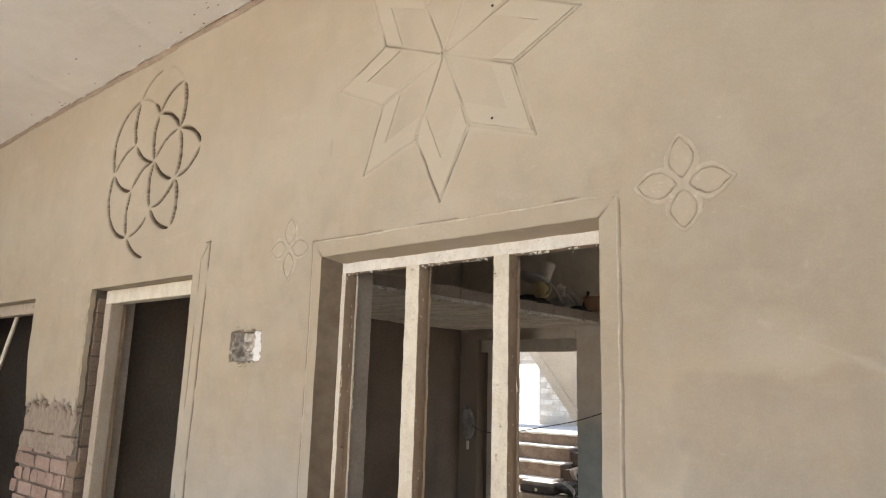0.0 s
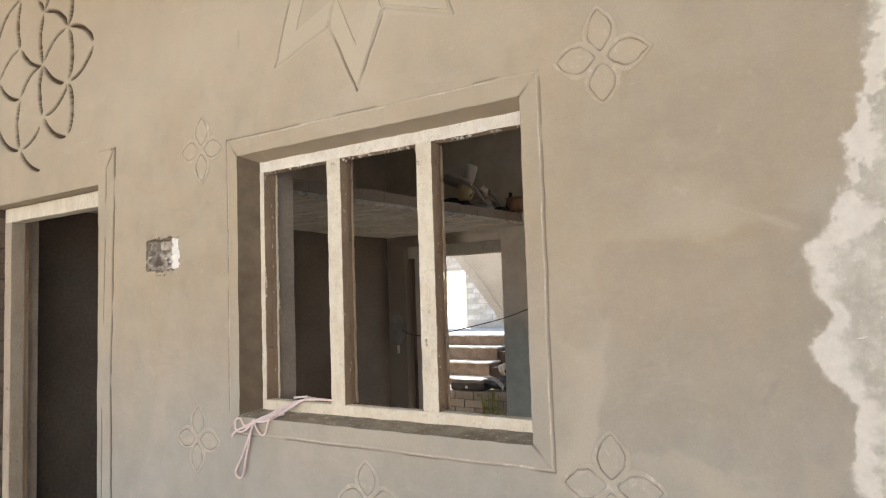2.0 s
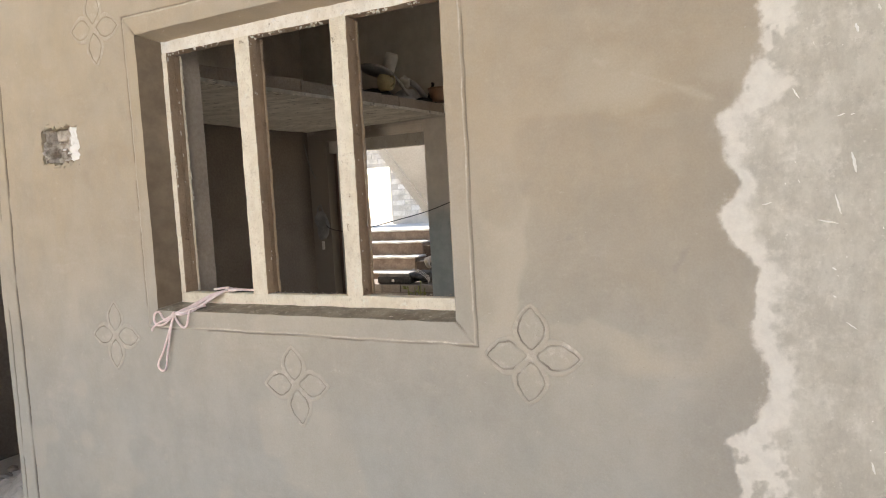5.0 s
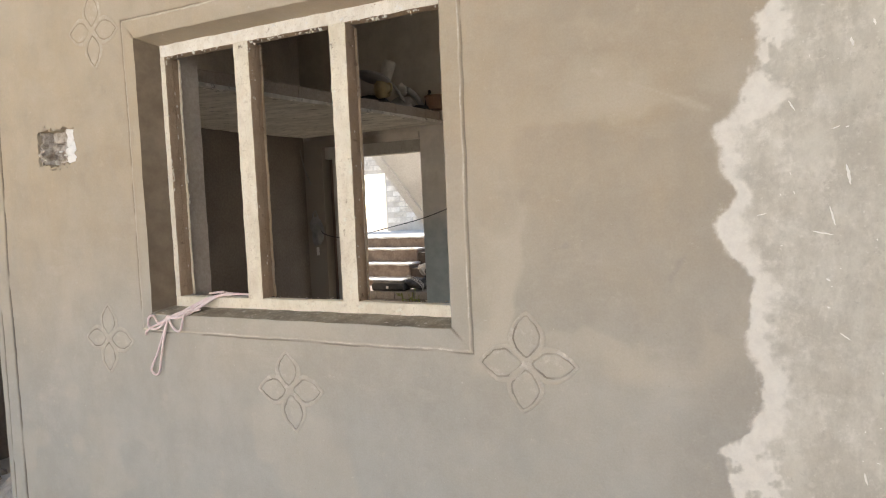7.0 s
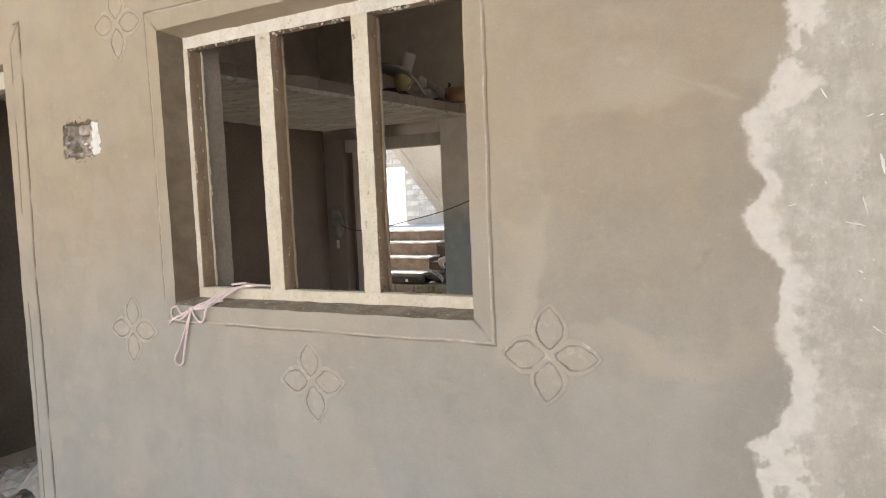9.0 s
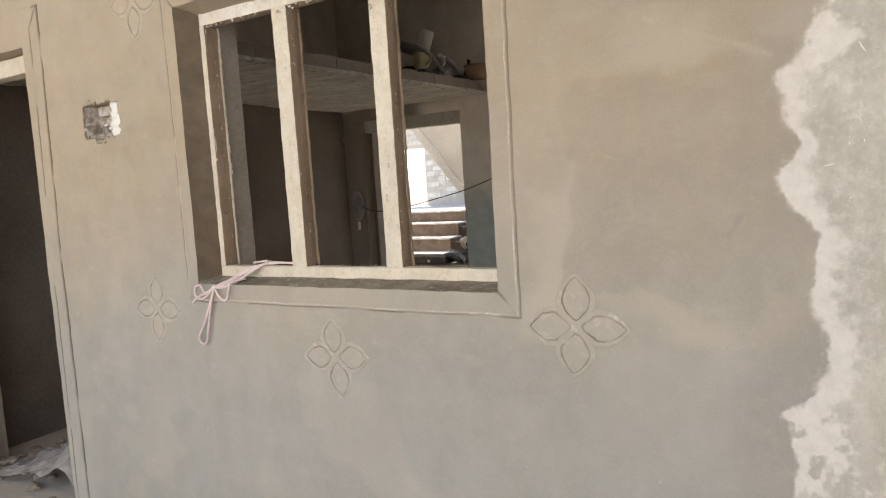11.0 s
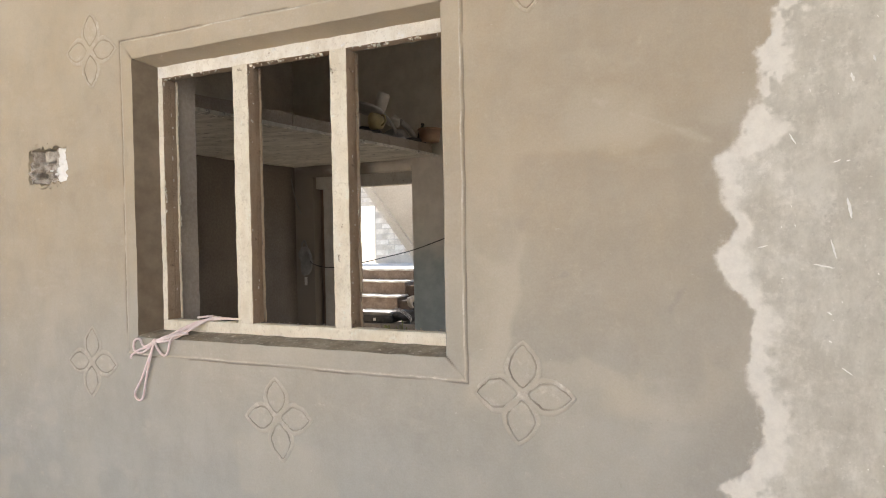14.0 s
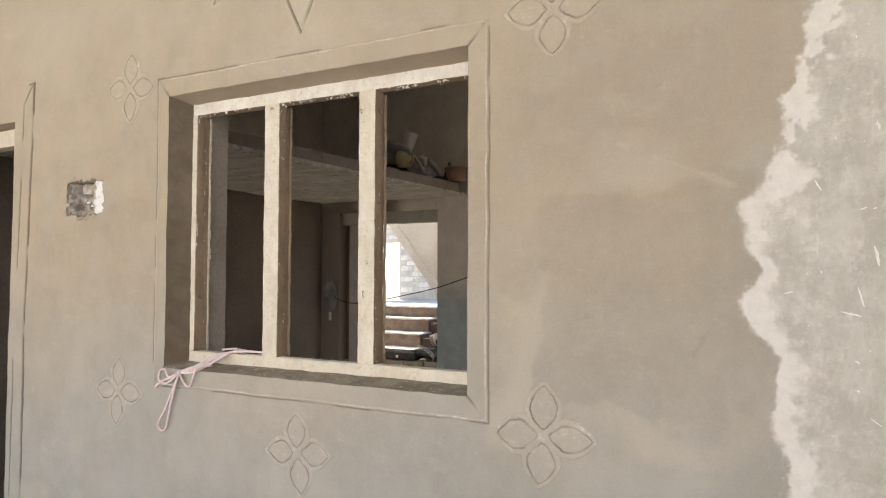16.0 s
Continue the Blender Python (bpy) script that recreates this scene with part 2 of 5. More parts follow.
REVEAL_BROWN = surface("reveal_brown", (0.172, 0.131, 0.090), (0.215, 0.168, 0.118), 5, 14, 0.95, 0.0006)
DUST = surface("dusty_sill_cement", (0.235, 0.195, 0.145), (0.36, 0.315, 0.24), 14, 110, 0.95, 0.003, grime=(0.48, 0.44, 0.36))
LINING = surface("grey_jamb_plaster", (0.385, 0.328, 0.265), (0.475, 0.412, 0.34), 4, 60, 0.95, 0.002)
# dark tone standing for the shade inside the rooms
SHADED_WALL = surface("shaded_plaster", (0.132, 0.108, 0.087), (0.19, 0.158, 0.129), 1.2, 50, 0.95, 0.003)
SOFFIT = surface("grey_stair_wash", (0.49, 0.465, 0.425), (0.58, 0.555, 0.51), 3, 50, 0.95, 0.002)
GAP_SHADE = surface("gap_shade", (0.10, 0.07, 0.05), (0.17, 0.12, 0.085), 5, 60, 0.7, 0.002, stretch=(4, 4, 0.4))


# ---- mesh helpers ----
def link_mesh(name, mesh, material, parent=None, label=""):
    mesh.materials.append(material)
    ob = new(name, mesh)
    if parent is not None:
        ob.parent = parent
    return tagged(ob, label)


def part(name, bm, material, parent=None, label="", smooth=False):
    """Links a bmesh as one mesh object, under a thing where one is given."""
    bmesh.ops.recalc_face_normals(bm, faces=bm.faces)
    mesh = bpy.data.meshes.new(name)
    if smooth:
        for f in bm.faces:
            f.smooth = True
    bm.to_mesh(mesh)
    bm.free()
    return link_mesh(name, mesh, material, parent, label)


def thing(name, label, category, at=(0, 0, 0), group="", kind=""):
    ob = new(name)
    ob.location = at
    ob.empty_display_size = 0.1
    return tagged(ob, label, category, group, kind)


def box(bm, x0, x1, y0, y1, z0, z1, bevel=0.0, m=None):
    made = bmesh.ops.create_cube(bm, size=1.0)["verts"]
    for v in made:
        v.co = Vector(((x0 + x1) / 2 + v.co.x * (x1 - x0), (y0 + y1) / 2 + v.co.y * (y1 - y0), (z0 + z1) / 2 + v.co.z * (z1 - z0)))
        if m is not None:
            v.co = m @ v.co
    if bevel:
        edges = list({e for v in made for e in v.link_edges})
        bmesh.ops.bevel(bm, geom=edges, offset=bevel, segments=2, affect="EDGES", profile=0.6)
    return bm


def boxed(*args, **kw):
    return box(bmesh.new(), *args, **kw)


def worn_bar(x0, x1, y0, y1, z0, z1, step=0.02, wear=0.0018, seed=0):
    """A timber: a bevelled bar cut across its length, with hand-worn arrises."""
    bm = boxed(x0, x1, y0, y1, z0, z1, bevel=0.005)
    size = (x1 - x0, y1 - y0, z1 - z0)
    axis = size.index(max(size))
    low = (x0, y0, z0)[axis]
    normal = Vector([1.0 if i == axis else 0.0 for i in range(3)])
    for k in range(1, int(size[axis] / step)):
        co = normal * (low + k * step)
        bmesh.ops.bisect_plane(bm, geom=bm.verts[:] + bm.edges[:] + bm.faces[:], plane_co=co, plane_no=normal)
    off = Vector((seed * 3.7, seed * 1.9, 0))
    for v in bm.verts:
        v.co += noise.noise_vector(v.co * 17 + off) * wear + noise.noise_vector(v.co * 75 + off) * wear * 0.75
    return bm


def tube(bm, points, radius, sides=7, steps=6):
    """A round cord along a smooth line through the points."""
    p = [Vector(q) for q in points]
    p = [p[0] * 2 - p[1], *p, p[-1] * 2 - p[-2]]
    line = []
    for a, b, c, d in zip(p, p[1:], p[2:], p[3:]):
        for k in range(steps):
            t = k / steps
            line.append(0.5 * (2 * b + (c - a) * t + (2 * a - 5 * b + 4 * c - d) * t * t + (3 * b - a - 3 * c + d) * t ** 3))
    line.append(p[-2])
    rings = []
    side = Vector((0.31, 0.9, 0.29))
    for i, q in enumerate(line):
        way = (line[min(i + 1, len(line) - 1)] - line[max(i - 1, 0)]).normalized()
        u = way.cross(side).normalized()
        w = way.cross(u)
        rings.append([bm.verts.new(q + radius * (u * math.cos(a) + w * math.sin(a))) for a in (2 * math.pi * k / sides for k in range(sides))])
    for r, s in zip(rings, rings[1:]):
        for k in range(sides):
            bm.faces.new((r[k], r[(k + 1) % sides], s[(k + 1) % sides], s[k]))
    bm.faces.new(rings[0])
    bm.faces.new(rings[-1])
    return bm


def turned(bm, profile, m=None, sides=20):
    """A turned body: (radius, height) pairs round the z axis."""
    rings = []
    for r, h in profile:
        rings.append([bm.verts.new((m or Matrix()) @ Vector((r * math.cos(a), r * math.sin(a), h))) for a in (2 * math.pi * k / sides for k in range(sides))])
    for r, s in zip(rings, rings[1:]):
        for k in range(sides):
            bm.faces.new((r[k], r[(k + 1) % sides], s[(k + 1) % sides], s[k]))
    bm.faces.new(rings[0][::-1])
    bm.faces.new(rings[-1])
    return bm


def lump(bm, at, size, seed, squash=(1, 1, 1), detail=2):
    made = bmesh.ops.create_icosphere(bm, subdivisions=detail, radius=1.0)["verts"]
    for v in made:
        k = 1 + 0.45 * noise.noise(v.co * 1.4 + Vector((seed * 5.3, seed, 0)))
        v.co = Vector(at) + Vector([v.co[i] * size * squash[i] * k for i in range(3)])
    return bm


def prism(bm, outline, y0, y1):
    """An outline in x and z, run from y0 to y1."""
    a = [bm.verts.new((x, y0, z)) for x, z in outline]
    b = [bm.verts.new((x, y1, z)) for x, z in outline]
    bm.faces.new(a)
    bm.faces.new(b[::-1])
    for k in range(len(a)):
        bm.faces.new((a[k], b[k], b[(k + 1) % len(a)], a[(k + 1) % len(a)]))
    return bm


# ---- the plan ----
CEILING = 3.48
WIN = (0.057, 1.293, 1.105, 2.102)          # the window's opening: x, x, z, z
DOOR = (-2.02, -0.914, 0.0, 2.108)
FAR_DOOR = (-4.40, -2.86, 0.0, 2.10)
HOLE = (-0.536, -0.312, 1.680, 1.822)
PIER = (-2.86, -2.02, 0.0, 1.148)            # bare brick between the doors
THICK = 0.25
BACK = 3.80                                  # the room's far wall
STAR = (0.680, 2.804)


# ---- front wall: plaster skin with carved and raised ornament ----
def smooth(a, b, v):
    t = np.clip((v - a) / (b - a), 0, 1)
    return t * t * (3 - 2 * t)


def field(x, z, size, seed):
    """Smooth noise from 0 to 1 over x and z, in patches of that size."""
    table = np.random.RandomState(seed).rand(64, 64)
    u, v = x / size + 1000, z / size + 1000
    i, j = np.floor(u).astype(int), np.floor(v).astype(int)
    s, t = u - i, v - j
    s, t = s * s * (3 - 2 * s), t * t * (3 - 2 * t)
    g = lambda a, b: table[a % 64, b % 64]
    return (g(i, j) * (1 - s) + g(i + 1, j) * s) * (1 - t) + (g(i, j + 1) * (1 - s) + g(i + 1, j + 1) * s) * t


def segment(x, z, a, b):
    dx, dz = b[0] - a[0], b[1] - a[1]
    t = np.clip(((x - a[0]) * dx + (z - a[1]) * dz) / (dx * dx + dz * dz), 0, 1)
    return np.hypot(x - a[0] - t * dx, z - a[1] - t * dz)


def steps_of(stops):
    """Grid lines: each stretch (start, end, step) is divided evenly."""
    out = []
    for a, b, step in stops:
        out.extend(np.linspace(a, b, max(1, round((b - a) / step)), endpoint=False))
    return np.array([*out, stops[-1][1]])


XS = steps_of([(-4.6, -4.40, 0.03), (-4.40, -2.86, 0.02), (-2.86, -2.02, 0.009), (-2.02, -0.914, 0.0055), (-0.914, -0.76, 0.0021), (-0.76, -0.536, 0.006), (-0.536, -0.312, 0.005),
               (-0.312, -0.02, 0.005), (-0.02, 0.02, 0.0021), (0.02, 0.057, 0.0034), (0.057, 1.293, 0.0036), (1.293, 1.335, 0.0042), (1.335, 1.375, 0.0021), (1.375, 1.75, 0.0042), (1.75, 2.35, 0.0034), (2.35, 2.45, 0.006), (2.45, 4.2, 0.03)])
ZS = steps_of([(0.0, 0.75, 0.01), (0.75, 1.02, 0.0042), (1.02, 1.06, 0.0021), (1.06, 1.105, 0.0042), (1.105, 1.148, 0.005), (1.148, 1.68, 0.0052), (1.68, 1.822, 0.005), (1.822, 2.10, 0.005), (2.10, 2.102, 0.01),
               (2.102, 2.108, 0.01), (2.108, 2.15, 0.0042), (2.15, 2.19, 0.0021), (2.19, 3.40, 0.0042), (3.40, CEILING, 0.012)])


def patch_edge(z):
    """Where the new plaster ends, as x at each height."""
    zs = [0.0, 0.749, 0.844, 0.900, 0.955, 1.035, 1.143, 1.260, 1.290, 1.310, 1.365, 1.392, 1.420, 1.453, 1.470, 1.492, 1.560, 1.619, 1.650, 1.730, 1.775, 1.903, 2.074, 2.29, 3.5]
    xs = [2.00, 2.019, 1.996, 2.070, 2.087, 2.092, 2.066, 2.068, 2.052, 2.024, 2.000, 1.992, 2.018, 2.045, 2.036, 2.020, 2.013, 2.004, 2.046, 2.082, 2.096, 2.110, 2.153, 2.19, 2.30]
    return sum(np.interp(z + d, zs, xs) for d in (-0.008, -0.004, 0.0, 0.004, 0.008)) / 5 + 0.012


def swell(x, z):
    """The uneven hand-trowelled face of the plaster."""
    return 0.006 * (field(x, z, 0.55, 1) - 0.5) + 0.0028 * (field(x, z, 0.16, 2) - 0.5) + 0.0012 * (field(x, z, 0.045, 3) - 0.5)


def skin():
    x, z = np.meshgrid(XS, ZS)
    h = np.zeros_like(x)                      # towards the room's front, in metres
    scuff = np.zeros_like(x)
    groove_shade = np.zeros_like(x)              # dark tone for shade in the cuts, pits and cracks
    h += swell(x, z)
    h += 0.0006 * (field(x, z, 0.013, 4) - 0.5)
    wob = 0.004 * (field(x, z, 0.12, 5) - 0.5)

    # raised band round the window, with a scratched line and mitres
    x0, x1, z0, z1 = 0.0, 1.355, 1.04, 2.17
    edge = np.minimum(np.minimum(x - x0, x1 - x), np.minimum(z - z0, z1 - z)) + wob
    h += 0.0018 * smooth(-0.002, 0.004, edge)
    lip = np.exp(-((edge - 0.005 + 0.002 * (field(x, z, 0.02, 79) - 0.5)) / 0.0030) ** 2)
    h += 0.0022 * lip * (0.30 + 1.3 * field(x, z, 0.008, 73))
    ridge = lip * (0.25 + 0.75 * smooth(0.3, 0.6, field(x, z, 0.07, 72)))
    scuff = np.maximum(scuff, lip * (0.55 + 0.45 * smooth(0.35, 0.6, field(x, z, 0.1, 6))))
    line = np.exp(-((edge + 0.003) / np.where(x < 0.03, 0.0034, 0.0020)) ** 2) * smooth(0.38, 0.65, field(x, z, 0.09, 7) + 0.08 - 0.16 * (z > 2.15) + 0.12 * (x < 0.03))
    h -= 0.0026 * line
    groove_shade = np.maximum(groove_shade, 0.6 * line)
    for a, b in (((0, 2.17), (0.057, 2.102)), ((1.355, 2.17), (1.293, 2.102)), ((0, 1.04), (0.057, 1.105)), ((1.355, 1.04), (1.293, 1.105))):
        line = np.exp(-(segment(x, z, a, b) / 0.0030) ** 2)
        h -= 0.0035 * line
        groove_shade = np.maximum(groove_shade, 0.75 * line * (1 - smooth(0.01, 0.06, np.hypot(x - b[0], z - b[1]))))

    # a band beside the door, with two scratched lines and one mitre
    band = (x > -0.95) & (z < 2.30)
    outer = np.interp(z, [0.0, 1.35, 2.262], [-0.806, -0.808, -0.777])
    inside = smooth(-0.002, 0.003, outer - x + wob) * smooth(-0.002, 0.003, 2.262 - z) * smooth(-0.003, 0.003, x + 0.915)
    h += 0.004 * inside * band
    for a, b in (((-0.806, 0.0), (-0.808, 1.35)), ((-0.808, 1.35), (-0.777, 2.262)), ((-0.886, 0.0), (-0.874, 1.3)), ((-0.874, 1.3), (-0.846, 2.175)), ((-0.846, 2.175), (-0.777, 2.262)), ((-0.81, 2.258), (-0.777, 2.262))):
        cut = np.exp(-((segment(x, z, a, b) + wob * 0.5) / 0.0026) ** 2) * smooth(0.34, 0.58, field(x, z, 0.11, 8) + 0.22)
        h -= 0.009 * cut
        groove_shade = np.maximum(groove_shade, 0.95 * cut)

    # eight-pointed star: scratched outlines beside thin raised rims
    tip = [(STAR[0] + 0.562 * math.sin(k * math.pi / 4), STAR[1] + 0.562 * math.cos(k * math.pi / 4)) for k in range(8)]
    notch = [(STAR[0] + 0.330 * math.sin((k + 0.5) * math.pi / 4), STAR[1] + 0.330 * math.cos((k + 0.5) * math.pi / 4)) for k in range(8)]
    near = np.hypot(x - STAR[0], z - STAR[1]) < 0.62
    xn, zn = x[near], z[near]
    wn_ = wob[near] * 0.5
    hs, sc, bc = np.zeros_like(xn), np.zeros_like(xn), np.zeros_like(xn)
    for k in range(8):
        for a, b in ((tip[k], notch[k]), (notch[k], tip[(k + 1) % 8]), (STAR, notch[k])):
            d = segment(xn, zn, a, b) + wn_
            line = np.exp(-(d / 0.0024) ** 2) * (0.06 + 0.80 * smooth(0.42, 0.66, field(xn, zn, 0.17, 11 + k)))
            hs -= 0.0090 * line
            bc = np.maximum(bc, 0.95 * line)
            rim = np.exp(-((d - 0.009) / 0.005) ** 2)
            hs += 0.0018 * rim
            sc = np.maximum(sc, 0.55 * rim)
    h[near] += hs
    scuff[near] = np.maximum(scuff[near], sc)
    groove_shade[near] = np.maximum(groove_shade[near], bc)
    h += 0.004 * np.exp(-(np.hypot(x - STAR[0], z - STAR[1]) / 0.02) ** 2)

    # interlaced circles carved deep into the plaster
    cx, cz, r = -1.432, 2.797, 0.275
    near = np.hypot(x - cx, z - cz) < 0.66
    xn, zn = x[near], z[near]
    cut = np.zeros_like(xn)
    ring = [(cx + r * math.cos(math.radians(30 + 60 * k)), cz + r * math.sin(math.radians(30 + 60 * k))) for k in range(6)] + [(cx, cz)]
    # circle, from angle, to angle, strength of the cut
    arcs = [(1, 92, 148, 0.45), (2, 32, 52, 0.9), (2, 55, 85, 0.25), (0, 92, 148, 0.8), (1, -28, 28, 1.0), (5, 33, 88, 0.9), (6, 33, 88, 0.9), (0, 152, 208, 1.0), (5, 94, 146, 0.7),
            (6, -27, 27, 1.0), (0, -87, -33, 0.8), (1, 153, 208, 1.0), (1, 213, 266, 0.9), (2, 93, 207, 0.9), (3, 94, 147, 0.7), (2, 213, 267, 0.9), (4, 94, 147, 0.8), (5, 153, 207, 1.0),
            (0, 213, 262, 0.9), (6, -86, -33, 0.7), (4, -27, 27, 0.9), (5, 213, 266, 0.9), (3, 153, 266, 0.9), (4, 153, 207, 1.0), (3, 275, 318, 0.65), (4, 213, 264, 0.8), (1, 35, 75, 0.15)]
    for k, a0, a1, deep in arcs:
        ox, oz = ring[k]
        turn = (np.degrees(np.arctan2(zn - oz, xn - ox)) - a0) % 360
        run = a1 - a0
        along = np.clip(turn / run, 0, 1)
        taper = np.where(turn <= run, np.minimum(along, 1 - along) * run / 7.0, 0)
        width = 0.0100 * (0.62 + 0.95 * np.abs(xn - ox) / r) * np.clip(taper, 0, 1) ** 0.6 * (0.45 + 0.55 * deep) * (0.85 + 0.3 * field(xn, zn, 0.06, 22))
        d = np.abs(np.hypot(xn - ox, zn - oz) - r + wob[near])
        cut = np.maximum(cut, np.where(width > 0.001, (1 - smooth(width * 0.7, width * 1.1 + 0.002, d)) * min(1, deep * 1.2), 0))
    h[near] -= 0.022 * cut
    groove_shade[near] = np.maximum(groove_shade[near], smooth(0.15, 0.65, cut))

    # the hacked lower edge above the bare bricks, and smears over them
    pier = (x > -2.861) & (x < -2.019)
    ragged = 1.42 + 0.07 * (field(x, z * 0, 0.09, 31) - 0.5) + 0.03 * (field(x, z * 0, 0.025, 32) - 0.5)
    rough = pier * (1 - smooth(-0.006, 0.012, z - ragged))
    h -= rough * (0.010 - 0.014 * (field(x, z, 0.03, 33) - 0.5) - 0.013 * (field(x * 2.2, z, 0.07, 34) - 0.5) - 0.003 * (field(x, z, 0.014, 36) - 0.5))
    for level, deep in ((1.335, 0.002), (1.25, 0.014)):
        h -= rough * deep * np.exp(-((z - level + 0.014 * (field(x, z * 0, 0.09, 35) - 0.5)) / 0.005) ** 2) * smooth(0.2, 0.5, field(x, z, 0.07, 37) + 0.1)
    pits = pier * np.exp(-((z - ragged + 0.015) / 0.03) ** 2) * smooth(0.46, 0.60, field(x, z, 0.022, 38))
    h -= 0.024 * pits
    crack = 0.0 * rough
    for level in (1.25,):
        crack += rough * np.exp(-((z - level + 0.014 * (field(x, z * 0, 0.09, 35) - 0.5)) / 0.005) ** 2) * smooth(0.2, 0.5, field(x, z, 0.07, 37) + 0.1)
    groove_shade = np.maximum(groove_shade, np.maximum(pits, crack))

    # the new plaster ends in a feathered, chipped edge
    e = patch_edge(z) + 0.016 * (field(x, z, 0.05, 41) - 0.5) + 0.008 * (field(x, z, 0.018, 42) - 0.5) + 0.008 * (field(x, z, 0.009, 40) - 0.5)
    past = x - e
    old = smooth(-0.009 - 0.018 * smooth(0.4, 0.7, field(x, z, 0.12, 39)), 0.008, past)
    h -= 0.003 * old
    h += old * (0.0022 * (field(x, z, 0.03, 43) - 0.5) + 0.0012 * (field(x, z, 0.012, 44) - 0.5))
    width = np.interp(z, [0.0, 0.8, 0.9, 1.05, 1.17, 1.30, 1.38, 1.45, 1.55, 1.61, 1.66, 1.72, 1.85, 2.0, 2.3], [0.14, 0.13, 0.075, 0.038, 0.046, 0.066, 0.078, 0.028, 0.034, 0.066, 0.090, 0.050, 0.052, 0.075, 0.06])
    width = width * (0.35 + 0.4 * field(x, z, 0.07, 45) + 0.5 * field(x * 0.6, z, 0.022, 50))
    lime = old * (1 - 0.66 * smooth(width * 0.5, width * 1.6, past) - 0.12 * smooth(width, width + 0.22, past))
    arch = np.abs(np.hypot((x - 2.075) / 0.075, (z - 1.54) / 0.115) - 1) < 0.28 * (0.5 + field(x, z, 0.04, 48))
    lime = np.maximum(lime, 0.42 * arch * (z > 1.50) * old * smooth(0.25, 0.6, field(x, z, 0.05, 49) + 0.15))
    lime = np.maximum(lime, 0.85 * np.exp(-((past - 0.006) / 0.016) ** 2) * old)
    lime += 0.30 * smooth(-0.05, 0.0, past) * (1 - old) * smooth(0.55, 0.75, field(x, z, 0.09, 46))
    darker_tone = 0.5 * (1 - smooth(0.0, 0.30, -past)) * (1 - old) * smooth(0.3, 0.65, field(x, z, 0.2, 47) + 0.1)
    patchy = smooth(0.34, 0.64, field(x, z, 0.045, 60) * 0.35 + field(x, z, 0.022, 58) * 0.4 + field(x, z, 0.009, 59) * 0.25)
    lime = lime * (1 - (0.22 + 0.62 * np.maximum(smooth(1.62, 1.72, z), 1 - smooth(0.84, 0.92, z))) * (1 - patchy))
    # light smears of a finishing coat
    scuff = np.maximum(scuff, 0.14 * smooth(0.60, 0.85, field(x, z * 1.6, 0.35, 51) * 0.7 + field(x, z, 0.06, 74) * 0.3))
    scuff = np.maximum(scuff, 0.22 * smooth(0.55, 0.8, field(x, z, 0.11, 52)) * smooth(0.45, 0.65, field(x, z, 0.7, 53)))
    # a darker tone high on the wall past the window
    darker_tone = np.maximum(darker_tone, 0.26 * smooth(1.30, 1.75, x + 0.4 * (field(x, z, 0.3, 75) - 0.5)) * smooth(1.60, 1.95, z + 0.3 * (field(x, z, 0.25, 76) - 0.5)) * (1 - old))
    # a later lap of plaster beside the window, with the older coat paler round it
    lap = np.maximum(np.abs(x - 1.76) / 0.26, np.abs(z - 1.40) / 0.27) + 0.35 * (field(x, z, 0.13, 54) - 0.5) + 0.12 * (field(x, z, 0.04, 55) - 0.5)
    darker_tone = np.maximum(darker_tone, 0.20 * (1 - smooth(0.90, 1.06, lap)) * (1 - old))
    scuff = np.maximum(scuff, 0.58 * smooth(1.0, 1.1, lap) * (1 - smooth(1.25, 1.6, lap)) * smooth(0.3, 0.6, field(x, z, 0.16, 56) + 0.1) * (1 - old))
    for a, b, wide in (((1.902, 1.257), (1.935, 1.314), 0.010), ((1.771, 0.825), (1.775, 0.808), 0.004), ((1.62, 1.335), (1.66, 1.35), 0.006)):
        rub = segment(x, z, a, b) + 0.012 * (field(x, z, 0.02, 77) - 0.5)
        darker_tone = np.maximum(darker_tone, 0.75 * np.exp(-(rub / wide) ** 2) * smooth(0.25, 0.6, field(x, z, 0.018, 78) + 0.1) * (1 - old))
    streak = segment(x, z, (1.72, 1.78), (1.99, 1.66)) + 0.010 * (field(x, z, 0.05, 57) - 0.5)
    scuff = np.maximum(scuff, 0.75 * np.exp(-(streak / 0.007) ** 2) * smooth(0.2, 0.6, field(x, z, 0.04, 71) + 0.1) * (1 - old))
    lime = np.maximum(lime, 0.46 * ridge * np.maximum(smooth(0.02, 0.06, x), smooth(2.12, 2.16, z)))
    return x, z, h, dict(cut=groove_shade, scuff=scuff, old=old, lime=lime, rough=rough, darker_tone=darker_tone)


